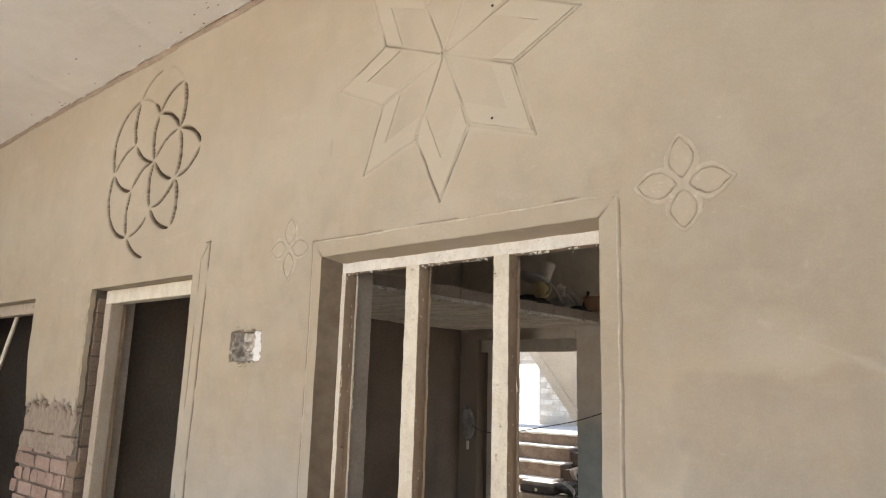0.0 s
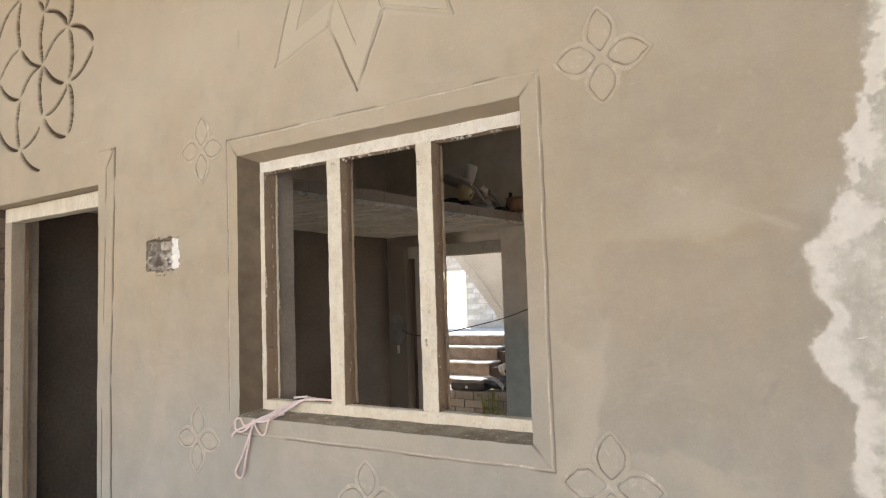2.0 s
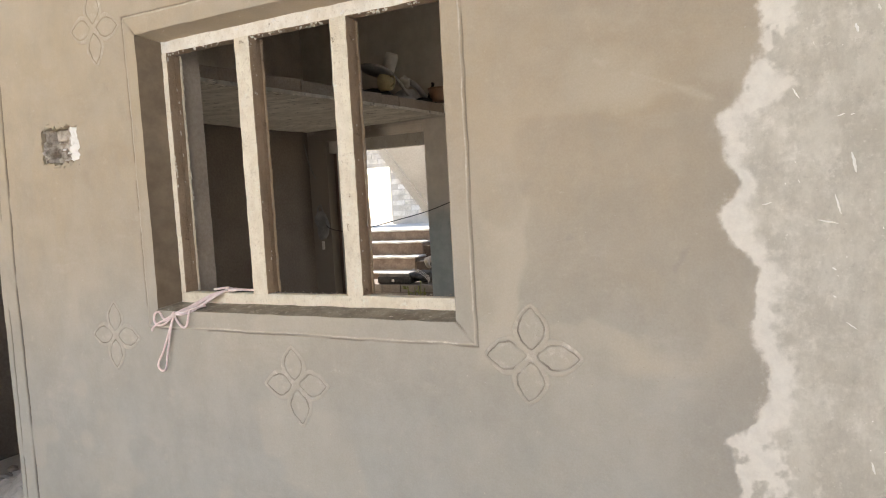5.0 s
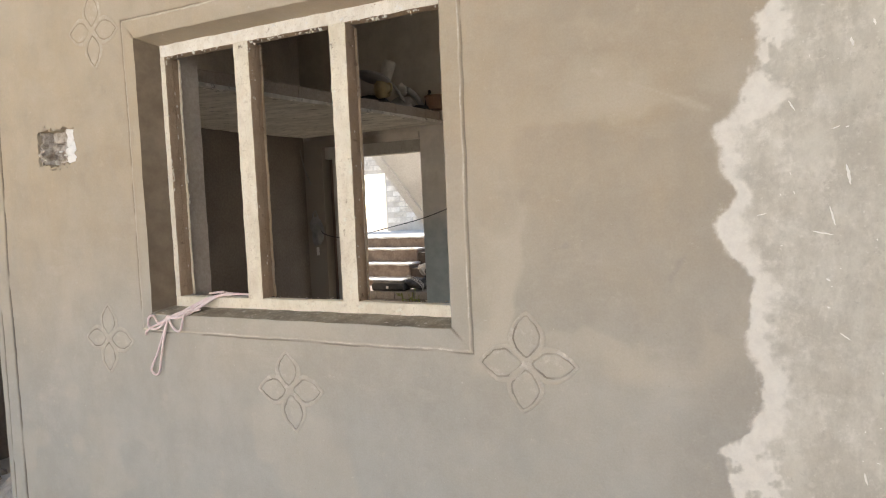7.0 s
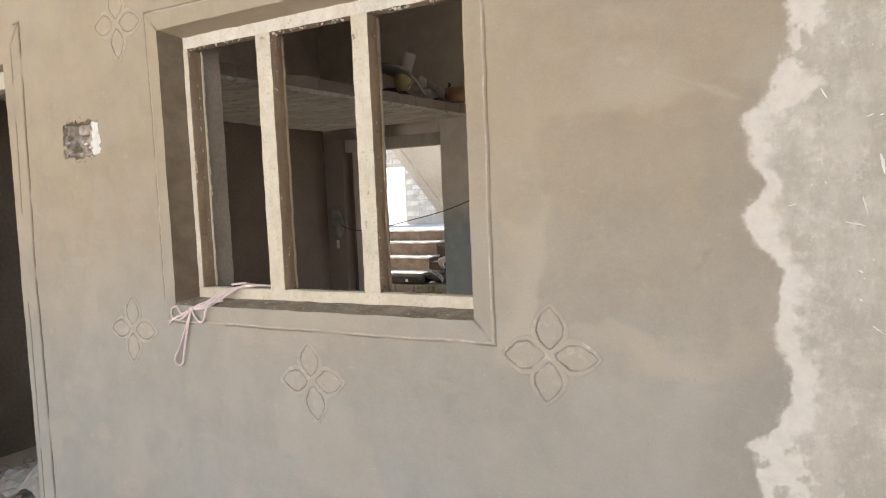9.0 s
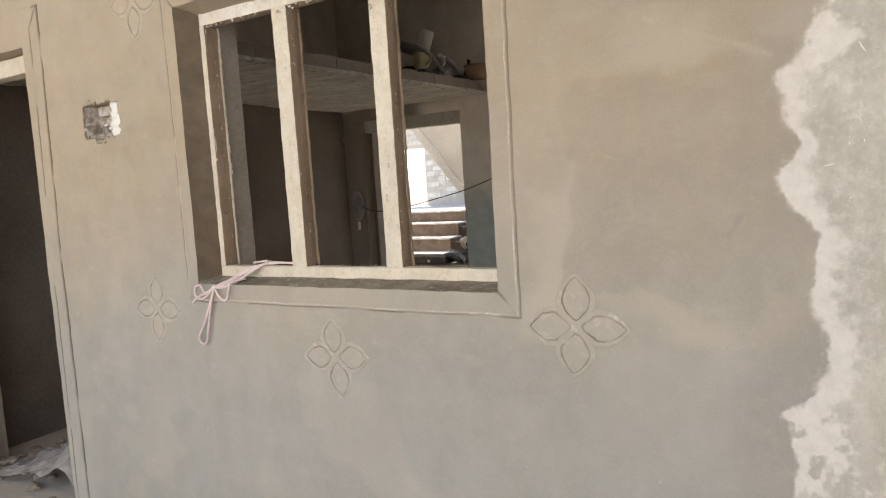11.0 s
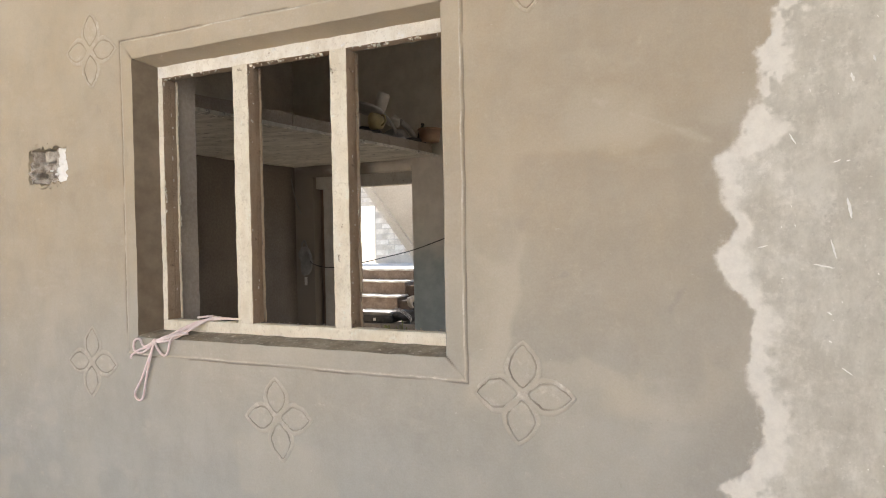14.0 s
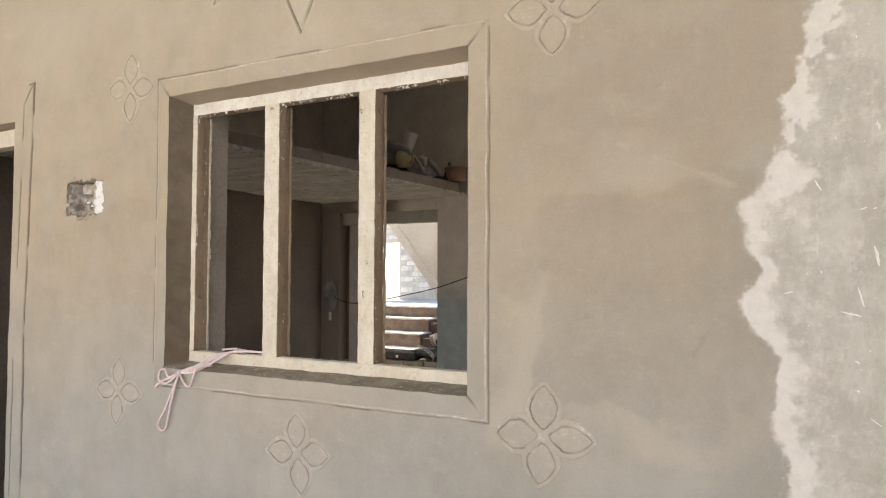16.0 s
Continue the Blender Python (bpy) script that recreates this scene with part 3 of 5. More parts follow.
def wall_skin():
    x, z, h, masks = skin()
    nx, nz = len(XS), len(ZS)
    mx, mz = (XS[:-1] + XS[1:]) / 2, (ZS[:-1] + ZS[1:]) / 2
    keep = np.ones((nz - 1, nx - 1), bool)
    for a, b, c, d in (WIN, DOOR, FAR_DOOR, HOLE, PIER):
        keep &= ~((mx[None, :] > a) & (mx[None, :] < b) & (mz[:, None] > c) & (mz[:, None] < d))
    idx = np.arange(nx * nz).reshape(nz, nx)
    quads = np.stack([idx[:-1, :-1], idx[:-1, 1:], idx[1:, 1:], idx[1:, :-1]], -1)[keep]
    # the returns of the openings
    tq, lining = [], []
    co = np.stack([x, -h, z], -1).reshape(-1, 3)
    co[:, 0] += 0.003 * (field(x, z, 0.05, 61).ravel() - 0.5)
    co[:, 2] += 0.003 * (field(x, z, 0.05, 62).ravel() - 0.5)
    by_hole = (np.abs(x - (HOLE[0] + HOLE[1]) / 2) < (HOLE[1] - HOLE[0]) / 2 + 0.012) & (np.abs(z - (HOLE[2] + HOLE[3]) / 2) < (HOLE[3] - HOLE[2]) / 2 + 0.012)
    co[by_hole.ravel(), 0] += 0.024 * (field(x, z, 0.014, 63)[by_hole] - 0.5)
    co[by_hole.ravel(), 2] += 0.020 * (field(x, z, 0.014, 64)[by_hole] - 0.5)
    jag = (np.abs(x + 2.02) < 0.02) & (z < 2.1)
    co[jag.ravel(), 0] -= 0.022 * field(x, z, 0.03, 65)[jag]
    jag = np.exp(-((x + 2.86) / 0.06) ** 2) * (x < -2.7) * (1 - smooth(1.45, 1.75, z)) * 0.06
    co[:, 0] += (jag + 0.014 * (field(x, z, 0.1, 66) - 0.5) * np.exp(-((x + 2.86) / 0.04) ** 2)).ravel()
    extra, base = [], nx * nz
    back = {}

    def behind(v, depth, splay=False):
        if (v, depth) not in back:
            back[(v, depth)] = base + len(extra)
            px, pz = co[v, 0], co[v, 2]
            if splay:      # the plaster closes in on the frame
                px = 0.100 + (px - WIN[0]) * (1.285 - 0.100) / (WIN[1] - WIN[0])
                pz = 1.124 + (pz - WIN[2]) * (2.082 - 1.124) / (WIN[3] - WIN[2])
            extra.append((px, depth, pz))
        return back[(v, depth)]

    padded = np.pad(keep, 1)
    for dj, di, c0, c1 in ((0, -1, (0, 0), (1, 0)), (0, 1, (1, 1), (0, 1)), (-1, 0, (0, 1), (0, 0)), (1, 0, (1, 0), (1, 1))):
        rim = keep & ~padded[1 + dj:nz + dj, 1 + di:nx + di]
        for j, i in zip(*np.nonzero(rim)):
            px, pz = mx[i], mz[j]
            bare = px < -2.02 and px > -2.9 and pz < 2.2
            depth = 0.03 if bare else (0.06 if HOLE[0] - 0.02 < px < HOLE[1] + 0.02 and 1.6 < pz < 1.9 else THICK + 0.002)
            a, b = int(idx[j + c0[0], i + c0[1]]), int(idx[j + c1[0], i + c1[1]])
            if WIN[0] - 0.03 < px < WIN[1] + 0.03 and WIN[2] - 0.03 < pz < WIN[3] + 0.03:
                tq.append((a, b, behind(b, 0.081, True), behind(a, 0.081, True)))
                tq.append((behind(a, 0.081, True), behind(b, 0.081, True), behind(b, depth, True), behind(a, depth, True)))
                # side returns take a darker brown than the wall face
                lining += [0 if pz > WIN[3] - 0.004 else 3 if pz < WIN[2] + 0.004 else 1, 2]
            else:
                tq.append((a, b, behind(b, depth), behind(a, depth)))
                lining.append(0)
    co = np.concatenate([co, np.array(extra)])
    faces = np.concatenate([quads, np.array(tq)])
    used = np.zeros(len(co), bool)
    used[faces.ravel()] = True
    number = np.cumsum(used) - 1
    mesh = bpy.data.meshes.new("wall_front")
    faces = number[faces]
    mesh.vertices.add(int(used.sum()))
    mesh.vertices.foreach_set("co", co[used].ravel().astype(np.float32))
    mesh.loops.add(faces.size)
    mesh.loops.foreach_set("vertex_index", faces.ravel().astype(np.int32))
    mesh.polygons.add(len(faces))
    mesh.polygons.foreach_set("loop_start", np.arange(0, faces.size, 4, dtype=np.int32))
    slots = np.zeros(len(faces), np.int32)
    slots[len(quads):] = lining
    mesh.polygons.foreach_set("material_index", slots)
    flat = np.zeros(len(faces), bool)
    flat[:len(quads)] = True
    mesh.polygons.foreach_set("use_smooth", flat)
    for name, values in masks.items():
        layer = mesh.attributes.new(name, "FLOAT", "POINT")
        full = np.concatenate([values.ravel(), np.zeros(len(extra))])[used]
        layer.data.foreach_set("value", np.clip(full, 0, 2).astype(np.float32))
    mesh.update(calc_edges=True)
    mesh.validate()
    for m in (PLASTER, REVEAL_BROWN, LINING, DUST):
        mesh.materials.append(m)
    return new("wall_front", mesh)


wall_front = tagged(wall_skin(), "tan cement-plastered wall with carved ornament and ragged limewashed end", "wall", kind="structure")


def core():
    """The brickwork behind the plaster skin, standing clear of the openings."""
    bm = bmesh.new()
    g = 0.012
    top = CEILING
    for x0, x1, z0, z1 in ((-4.6, FAR_DOOR[0] - g, 0, top), (FAR_DOOR[0] - g, FAR_DOOR[1] + g, FAR_DOOR[3] + g, top), (DOOR[0] - g, DOOR[1] + g, DOOR[3] + g, top),
                           (FAR_DOOR[1] + g, DOOR[0] - g, 0, top), (HOLE[1] + g, WIN[0] - g, 0, top), (DOOR[1] + g, HOLE[0] - g, 0, top),
                           (HOLE[0] - g, HOLE[1] + g, 0, HOLE[2] - g), (HOLE[0] - g, HOLE[1] + g, HOLE[3] + g, top), (WIN[0] - g, WIN[1] + g, 0, WIN[2] - g),
                           (WIN[0] - g, WIN[1] + g, WIN[3] + g, top), (WIN[1] + g, 4.2, 0, top)):
        box(bm, x0, x1, 0.034, THICK - 0.004, z0, z1)
    return part("brick_core", bm, BED, wall_front, "mortar bed behind the plaster")


core()


# ---- relief ornament on the wall ----
def pale(ob, how, mask="scuff"):
    """Marks how far each vertex shows the mask's tone."""
    layer = ob.data.attributes.new(mask, "FLOAT", "POINT")
    for d, v in zip(layer.data, ob.data.vertices):
        d.value = how(v.co)


def petal_flower(at, size, turn, seed):
    """Four pointed petals: a thin trowelled rim and a scratched line inside it, on the wall's own swell."""
    verts, faces, kind = [], [], []
    rnd = random.Random(seed)
    profile = ((-0.007, 0.0022, 0), (-0.003, -0.0006, 1), (0.0015, -0.0021, 1), (0.0065, -0.0021, 1), (0.0092, -0.0010, 1), (0.0102, 0.0004, 2), (0.0138, 0.0004, 2), (0.0156, -0.0008, 3), (0.021, -0.0013, 3), (0.030, -0.0013, 3))
    n = 64
    for k in range(4):
        a0 = math.radians(turn + 90 * k + rnd.uniform(-4, 4))
        along = Vector((math.cos(a0), 0, math.sin(a0)))
        across = Vector((-math.sin(a0), 0, math.cos(a0)))
        length = size * rnd.uniform(0.95, 1.05)
        wide = size * rnd.uniform(0.335, 0.37)
        first = len(verts)
        for inset, y, zone in profile:
            for i in range(n):
                t = 2 * math.pi * i / n
                u = 0.5 - 0.5 * math.cos(t)
                half = math.sin(math.pi * u ** 0.92) ** 0.85 * (1 if t < math.pi else -1)
                L, W = max(length - 2 * inset, 0.01), max(wide - inset, 0.004)
                p = along * (inset * 1.2 + 0.004 + u * (L - 0.004)) + across * (half * W)
                p += noise.noise_vector(Vector((p.x * 45, seed, p.z * 45))) * 0.0034 + noise.noise_vector(Vector((p.x * 190, seed, p.z * 190))) * 0.0014
                y_ = y - 0.0007 * noise.noise(Vector((p.x * 130, seed + 5, p.z * 130)))
                verts.append((at[0] + p.x, y_ - 0.0012, at[1] + p.z))
                kind.append(zone)
        for r in range(len(profile) - 1):
            for i in range(n):
                a, b = first + r * n + i, first + r * n + (i + 1) % n
                faces.append((a, b, b + n, a + n))
        faces.append(tuple(first + (len(profile) - 1) * n + i for i in range(n)))
    co = np.array(verts)
    co[:, 1] -= swell(co[:, 0], co[:, 2])
    mesh = bpy.data.meshes.new("flower_relief")
    mesh.from_pydata(co.tolist(), [], faces)
    mesh.update()
    for f in mesh.polygons:
        f.use_smooth = True
    ob = link_mesh("flower_relief", mesh, PLASTER, wall_front, "four-petalled plaster flower relief")
    kinds = iter(kind)
    shade = {0: 0.0, 1: 0.62, 2: 0.1, 3: 0.42}
    pale(ob, lambda v: shade[next(kinds)] * (0.7 + 0.5 * noise.noise(v * 35)))
    # the scratched line gets the painted groove shade too
    kinds = iter(kind)
    pale(ob, lambda v: max(0.0, 0.26 + 0.5 * noise.noise(v * 24)) if next(kinds) == 2 else 0.0, "cut")
    kinds = iter(kind)
    bright = {0: 0.0, 1: 0.25, 2: 0.0, 3: 0.20}
    pale(ob, lambda v: bright[next(kinds)] * (0.8 + 0.6 * noise.noise(v * 50)), "lime")
    return ob


petal_flower((-0.158, 2.160), 0.134, 90, 1)
petal_flower((1.545, 2.163), 0.136, 89, 2)
petal_flower((-0.195, 1.000), 0.132, 90, 3)
petal_flower((0.684, 0.873), 0.136, 95, 4)
petal_flower((1.517, 1.019), 0.138, 88, 5)


def nicks():
    """Small gouges that show bright lime in the old limewash."""
    struck = [((2.282, 1.783), (2.287, 1.764), 3.0), ((2.273, 1.512), (2.281, 1.467), 3.2), ((2.240, 1.422), (2.251, 1.379), 2.0), ((2.206, 1.367), (2.247, 1.358), 1.9), ((2.245, 1.591), (2.261, 1.596), 1.6),
              ((2.271, 1.592), (2.279, 1.594), 1.4), ((2.232, 1.261), (2.241, 1.255), 1.8), ((2.258, 1.140), (2.279, 1.124), 1.5), ((2.234, 1.198), (2.240, 1.194), 1.5), ((2.304, 0.827), (2.310, 0.800), 2.4),
              ((2.160, 1.661), (2.174, 1.637), 1.8), ((2.094, 1.405), (2.114, 1.410), 1.4), ((2.324, 1.816), (2.328, 1.802), 2.2)]
    rnd = random.Random(9)
    for k in range(18):
        px, pz = rnd.uniform(2.14, 2.4), rnd.uniform(0.8, 2.1)
        a, size = math.radians(rnd.choice((-70, -75, -15, 10))), rnd.choice((0.003, 0.005, 0.008))
        struck.append(((px, pz), (px + size * math.cos(a), pz + size * math.sin(a)), rnd.uniform(0.7, 1.3)))
    bm = bmesh.new()
    for a, b, wide in struck:
        way = Vector((b[0] - a[0], 0, b[1] - a[1]))
        side = Vector((-way.z, 0, way.x)).normalized() * wide * 0.001
        left, right, mid = [], [], []
        for i in range(9):
            u = i / 8
            p = Vector((a[0], 0, a[1])) + way * u + side * rnd.uniform(-0.35, 0.35)
            w = math.sin(math.pi * (0.04 + 0.92 * u)) ** 0.7
            y = -float(swell(np.array(p.x), np.array(p.z)))
            left.append(bm.verts.new(p + side * w + Vector((0, y + 0.0016, 0))))
            mid.append(bm.verts.new(p + Vector((0, y + 0.0008, 0))))
            right.append(bm.verts.new(p - side * w + Vector((0, y + 0.0016, 0))))
        for i in range(8):
            bm.faces.new((left[i], left[i + 1], mid[i + 1], mid[i]))
            bm.faces.new((mid[i], mid[i + 1], right[i + 1], right[i]))
    return part("nick", bm, GYPSUM, wall_front, "bright lime nicks in the old limewash")


nicks()


def star_point(k):
    """The pale V at the end of one point of the star."""
    bm = bmesh.new()
    m = Matrix.Translation((STAR[0], 0, STAR[1])) @ Matrix.Rotation(k * math.pi / 4, 4, "Y")
    c, s = 0.330 * math.cos(math.pi / 8), 0.330 * math.sin(math.pi / 8)
    u = 0.70
    ring = [(-s * u + 0.006, c * u + 0.006), (-s + 0.012, c + 0.002), (0, 0.538), (s - 0.012, c + 0.002), (s * u - 0.006, c * u + 0.006), (0, 0.405)]
    front = [bm.verts.new(m @ Vector((x, -0.0040, z))) for x, z in ring]
    rear = [bm.verts.new(m @ Vector((x * 1.03, 0.006, STAR_GROW * z))) for x, z in ring]
    bm.faces.new((front[0], front[1], front[2], front[5]))
    bm.faces.new((front[5], front[2], front[3], front[4]))
    for i in range(6):
        bm.faces.new((front[i], rear[i], rear[(i + 1) % 6], front[(i + 1) % 6]))
    ob = part("star_point", bm, PLASTER, wall_front, "pale raised end of a star point")
    pale(ob, lambda v: 0.62)


STAR_GROW = 1.002
for k in range(8):
    star_point(k)


BROKEN = surface("broken_brick", (0.24, 0.19, 0.145), (0.66, 0.60, 0.52), 38, 120, 0.95, 0.004)


FRAGMENT = surface("pale_broken_brick", (0.36, 0.30, 0.235), (0.62, 0.56, 0.47), 30, 120, 0.95, 0.005)


def wall_hole():
    """A socket hole hacked through the plaster: broken brick inside, gypsum on one side."""
    bm = bmesh.new()
    n = 22
    grid = [[bm.verts.new((HOLE[0] - 0.012 + (HOLE[1] - HOLE[0] + 0.024) * i / n,
                           0.056 + 0.02 * noise.noise(Vector((i * 0.45, j * 0.45, 3))) + 0.012 * noise.noise(Vector((i, j, 8))) - 0.045 * (i / n < 0.12) ,
                           HOLE[2] - 0.012 + (HOLE[3] - HOLE[2] + 0.024) * j / n)) for i in range(n + 1)] for j in range(n + 1)]
    for j in range(n):
        for i in range(n):
            bm.faces.new((grid[j][i], grid[j][i + 1], grid[j + 1][i + 1], grid[j + 1][i]))
    part("socket_recess", bm, BROKEN, wall_front, "hacked recess of broken brick")
    bm = bmesh.new()
    for k in range(9):
        lump(bm, (HOLE[1] - 0.024 + 0.010 * math.sin(k * 2.1), 0.020, HOLE[2] + 0.022 + k * 0.0125), 0.024, 40 + k, (2.1 - 0.14 * k, 0.8, 1.1))
    for k in range(6):
        lump(bm, (HOLE[1] - 0.11 + 0.045 * math.sin(k * 1.7), 0.046, HOLE[2] + 0.012 + k * 0.015), 0.008, 60 + k, (1.6, 0.6, 0.7), 1)
    part("gypsum_filling", bm, GYPSUM, wall_front, "white gypsum daubed in the hole", smooth=True)
    bm = boxed(HOLE[1] - 0.088, HOLE[1] - 0.030, 0.022, 0.060, HOLE[3] - 0.066, HOLE[3] - 0.002, bevel=0.006)
    box(bm, HOLE[1] - 0.180, HOLE[1] - 0.095, 0.036, 0.066, HOLE[3] - 0.052, HOLE[3] - 0.010, bevel=0.008)
    part("brick_fragment", bm, FRAGMENT, wall_front, "pale broken brick in the hole")


wall_hole()


# ---- floors, ceilings, enclosing walls ----
def structure(name, bm, material, label, category):
    return tagged(part(name, bm, material), label, category, kind="structure")


structure("ground", boxed(-250, 250, -250, 250, -0.6, -0.2), EARTH, "dry bare earth round the house", "ground")
structure("floor", boxed(-4.6, 4.2, -3.4, 4.05, -0.3, 0.0), FLOOR, "dusty cement floor", "floor")


def slab_ceiling():
    bm = bmesh.new()
    n, m_ = 200, 90
    grid = [[None] * (n + 1) for _ in range(m_ + 1)]
    for j in range(m_ + 1):
        for i in range(n + 1):
            x, y = -4.6 + 8.8 * i / n, -3.4 + 3.395 * j / m_
            z = CEILING - 0.008 + 0.013 * min(x, 0.3) + 0.007 * noise.noise(Vector((x * 1.3, y * 1.3, 0))) + 0.003 * noise.noise(Vector((x * 9, y * 9, 4)))
            seam = min(abs((x + 0.45 * y + 10) % 1.15 - 0.55), 1)
            z += 0.008 * math.exp(-(seam / 0.05) ** 2)
            grid[j][i] = bm.verts.new((x, y, z))
    for j in range(m_):
        for i in range(n):
            bm.faces.new((grid[j][i], grid[j][i + 1], grid[j + 1][i + 1], grid[j + 1][i]))
    box(bm, -4.6, 4.2, -3.4, 4.05, CEILING + 0.03, CEILING + 0.18)
    return part("ceiling", bm, LIMEWASH, smooth=False)


tagged(slab_ceiling(), "limewashed concrete veranda ceiling with board marks", "ceiling", kind="structure")


def cornice():
    bm = bmesh.new()
    xs = [-4.6 + 0.03 * k for k in range(294)]
    lines = []
    for x in xs:
        w = 0.024 + 0.016 * noise.noise(Vector((x * 2.2, 0, 0))) + 0.010 * noise.noise(Vector((x * 13, 1, 0)))
        d = 0.006 + 0.004 * noise.noise(Vector((x * 6, 2, 0)))
        top = CEILING + 0.013 * min(x, 0.3)
        lines.append([bm.verts.new(p) for p in ((x, 0.01, top - w - 0.012), (x, -0.006 - d * 0.3, top - w), (x, -0.012 - d, top - 0.012), (x, -0.012 - d, top + 0.01))])
    for a, b in zip(lines, lines[1:]):
        for k in range(3):
            bm.faces.new((a[k], b[k], b[k + 1], a[k + 1]))
    ob = structure("trim", bm, FILLET, "rough cement fillet where wall meets ceiling", "trim")
    bm = bmesh.new()
    rnd = random.Random(81)
    x = -3.4
    while x < 0.6:
        run = rnd.uniform(0.06, 0.30)
        pts = [(x + run * i / 4, -0.019 - rnd.uniform(0, 0.008), CEILING - 0.010 + 0.013 * min(x, 0.3) + rnd.uniform(-0.004, 0.003)) for i in range(5)]
        tube(bm, pts, rnd.uniform(0.0015, 0.0035), 5, 3)
        x += run + rnd.uniform(0.02, 0.22)
    part("crack", bm, CRACK, ob, "dark crack under the slab")
    bm = bmesh.new()
    x = -3.6
    while x < 0.4:
        top = CEILING - 0.012 + 0.013 * min(x, 0.3)
        lump(bm, (x, -0.024 - rnd.uniform(0, 0.02), top), rnd.uniform(0.005, 0.012), int(x * 50), (rnd.uniform(1.2, 3.5), 0.8, 0.5), 1)
        x += rnd.uniform(0.03, 0.16)
    part("lime_crust", bm, LIMEWASH, ob, "broken limewash along the ceiling's edge")
    bm = bmesh.new()
    for i in range(20):
        cx = rnd.choice((rnd.uniform(-3.4, 0.6), rnd.gauss(-0.95, 0.18), rnd.gauss(-1.9, 0.3)))
        cy = -0.03 - abs(rnd.gauss(0, 0.16))
        lump(bm, (cx, cy, CEILING - 0.010 + 0.013 * min(cx, 0.3)), rnd.uniform(0.003, 0.006), i, (rnd.uniform(1.2, 4.0), 0.7, 0.4), 1)
    part("chip", bm, CRACK, ob, "dark chips in the limewash")
    return ob


cornice()
# unseen end walls, added to close the veranda and balance its light
structure("wall_west", boxed(-4.75, -4.6, -3.4, 0.0, 0, CEILING + 0.02), ROOM, "unseen plain end wall", "wall")
structure("wall_far_room", boxed(-4.75, -4.6, 0.004, 4.05, 0, CEILING + 0.02), SHADED_WALL, "end wall of the far room, coloured dark for shade", "wall")
# unseen wall added to throw sunlight back at the veranda
structure("bounce_wall", boxed(-14, 10, -9.3, -9.0, -0.2, 3.4), LIMEWASH, "unseen sunlit wall added to bounce light into the veranda", "wall")
structure("wall_east", boxed(4.2, 4.35, -3.4, -0.004, 0, CEILING + 0.02), BEIGE, "unseen plain end wall", "wall")
# split at the loft: shade coloured in below, lifted above
structure("wall_partition", boxed(-2.34, -2.22, THICK + 0.004, BACK, 0, 2.18), SHADED_WALL, "partition wall between the rooms, coloured dark for shade", "wall")
structure("wall_partition_upper", boxed(-2.34, -2.22, THICK + 0.004, BACK, 2.18, CEILING), LINING, "grey partition wall above the loft, lightened against the shade", "wall")
structure("wall_gable", boxed(4.2, 4.35, -0.0, 4.05, 0, CEILING + 0.17), ROOM, "unseen plain end wall", "wall")
# unseen, and kept pale so that it bounces light into the room
structure("wall_side", boxed(2.2, 2.34, THICK + 0.004, BACK, 0, CEILING), LIMEWASH, "unseen side wall of the room, made pale to bounce light", "wall")
BACK_DOOR = (-2.00, -0.893, 2.055)


def back_wall():
    bm = bmesh.new()
    x0, x1, z1 = BACK_DOOR
    box(bm, -4.6, x0, BACK, BACK + 0.25, 0, CEILING)
    # three unseen openings added high in the wall to brighten the room
    box(bm, x1, 4.2, BACK, BACK + 0.25, 0, 2.50)
    box(bm, x1, 4.2, BACK, BACK + 0.25, 3.38, CEILING)
    for a, b in ((x1, 0.20), (1.20, 1.30), (2.22, 2.32), (3.35, 4.2)):
        box(bm, a, b, BACK, BACK + 0.25, 2.50, 3.38)
    box(bm, x0, x1, BACK, BACK + 0.25, z1, CEILING)
    return structure("wall_back", bm, DADO, "room wall with a pale blue dado, shade painted under the loft", "wall")


wall_back = back_wall()


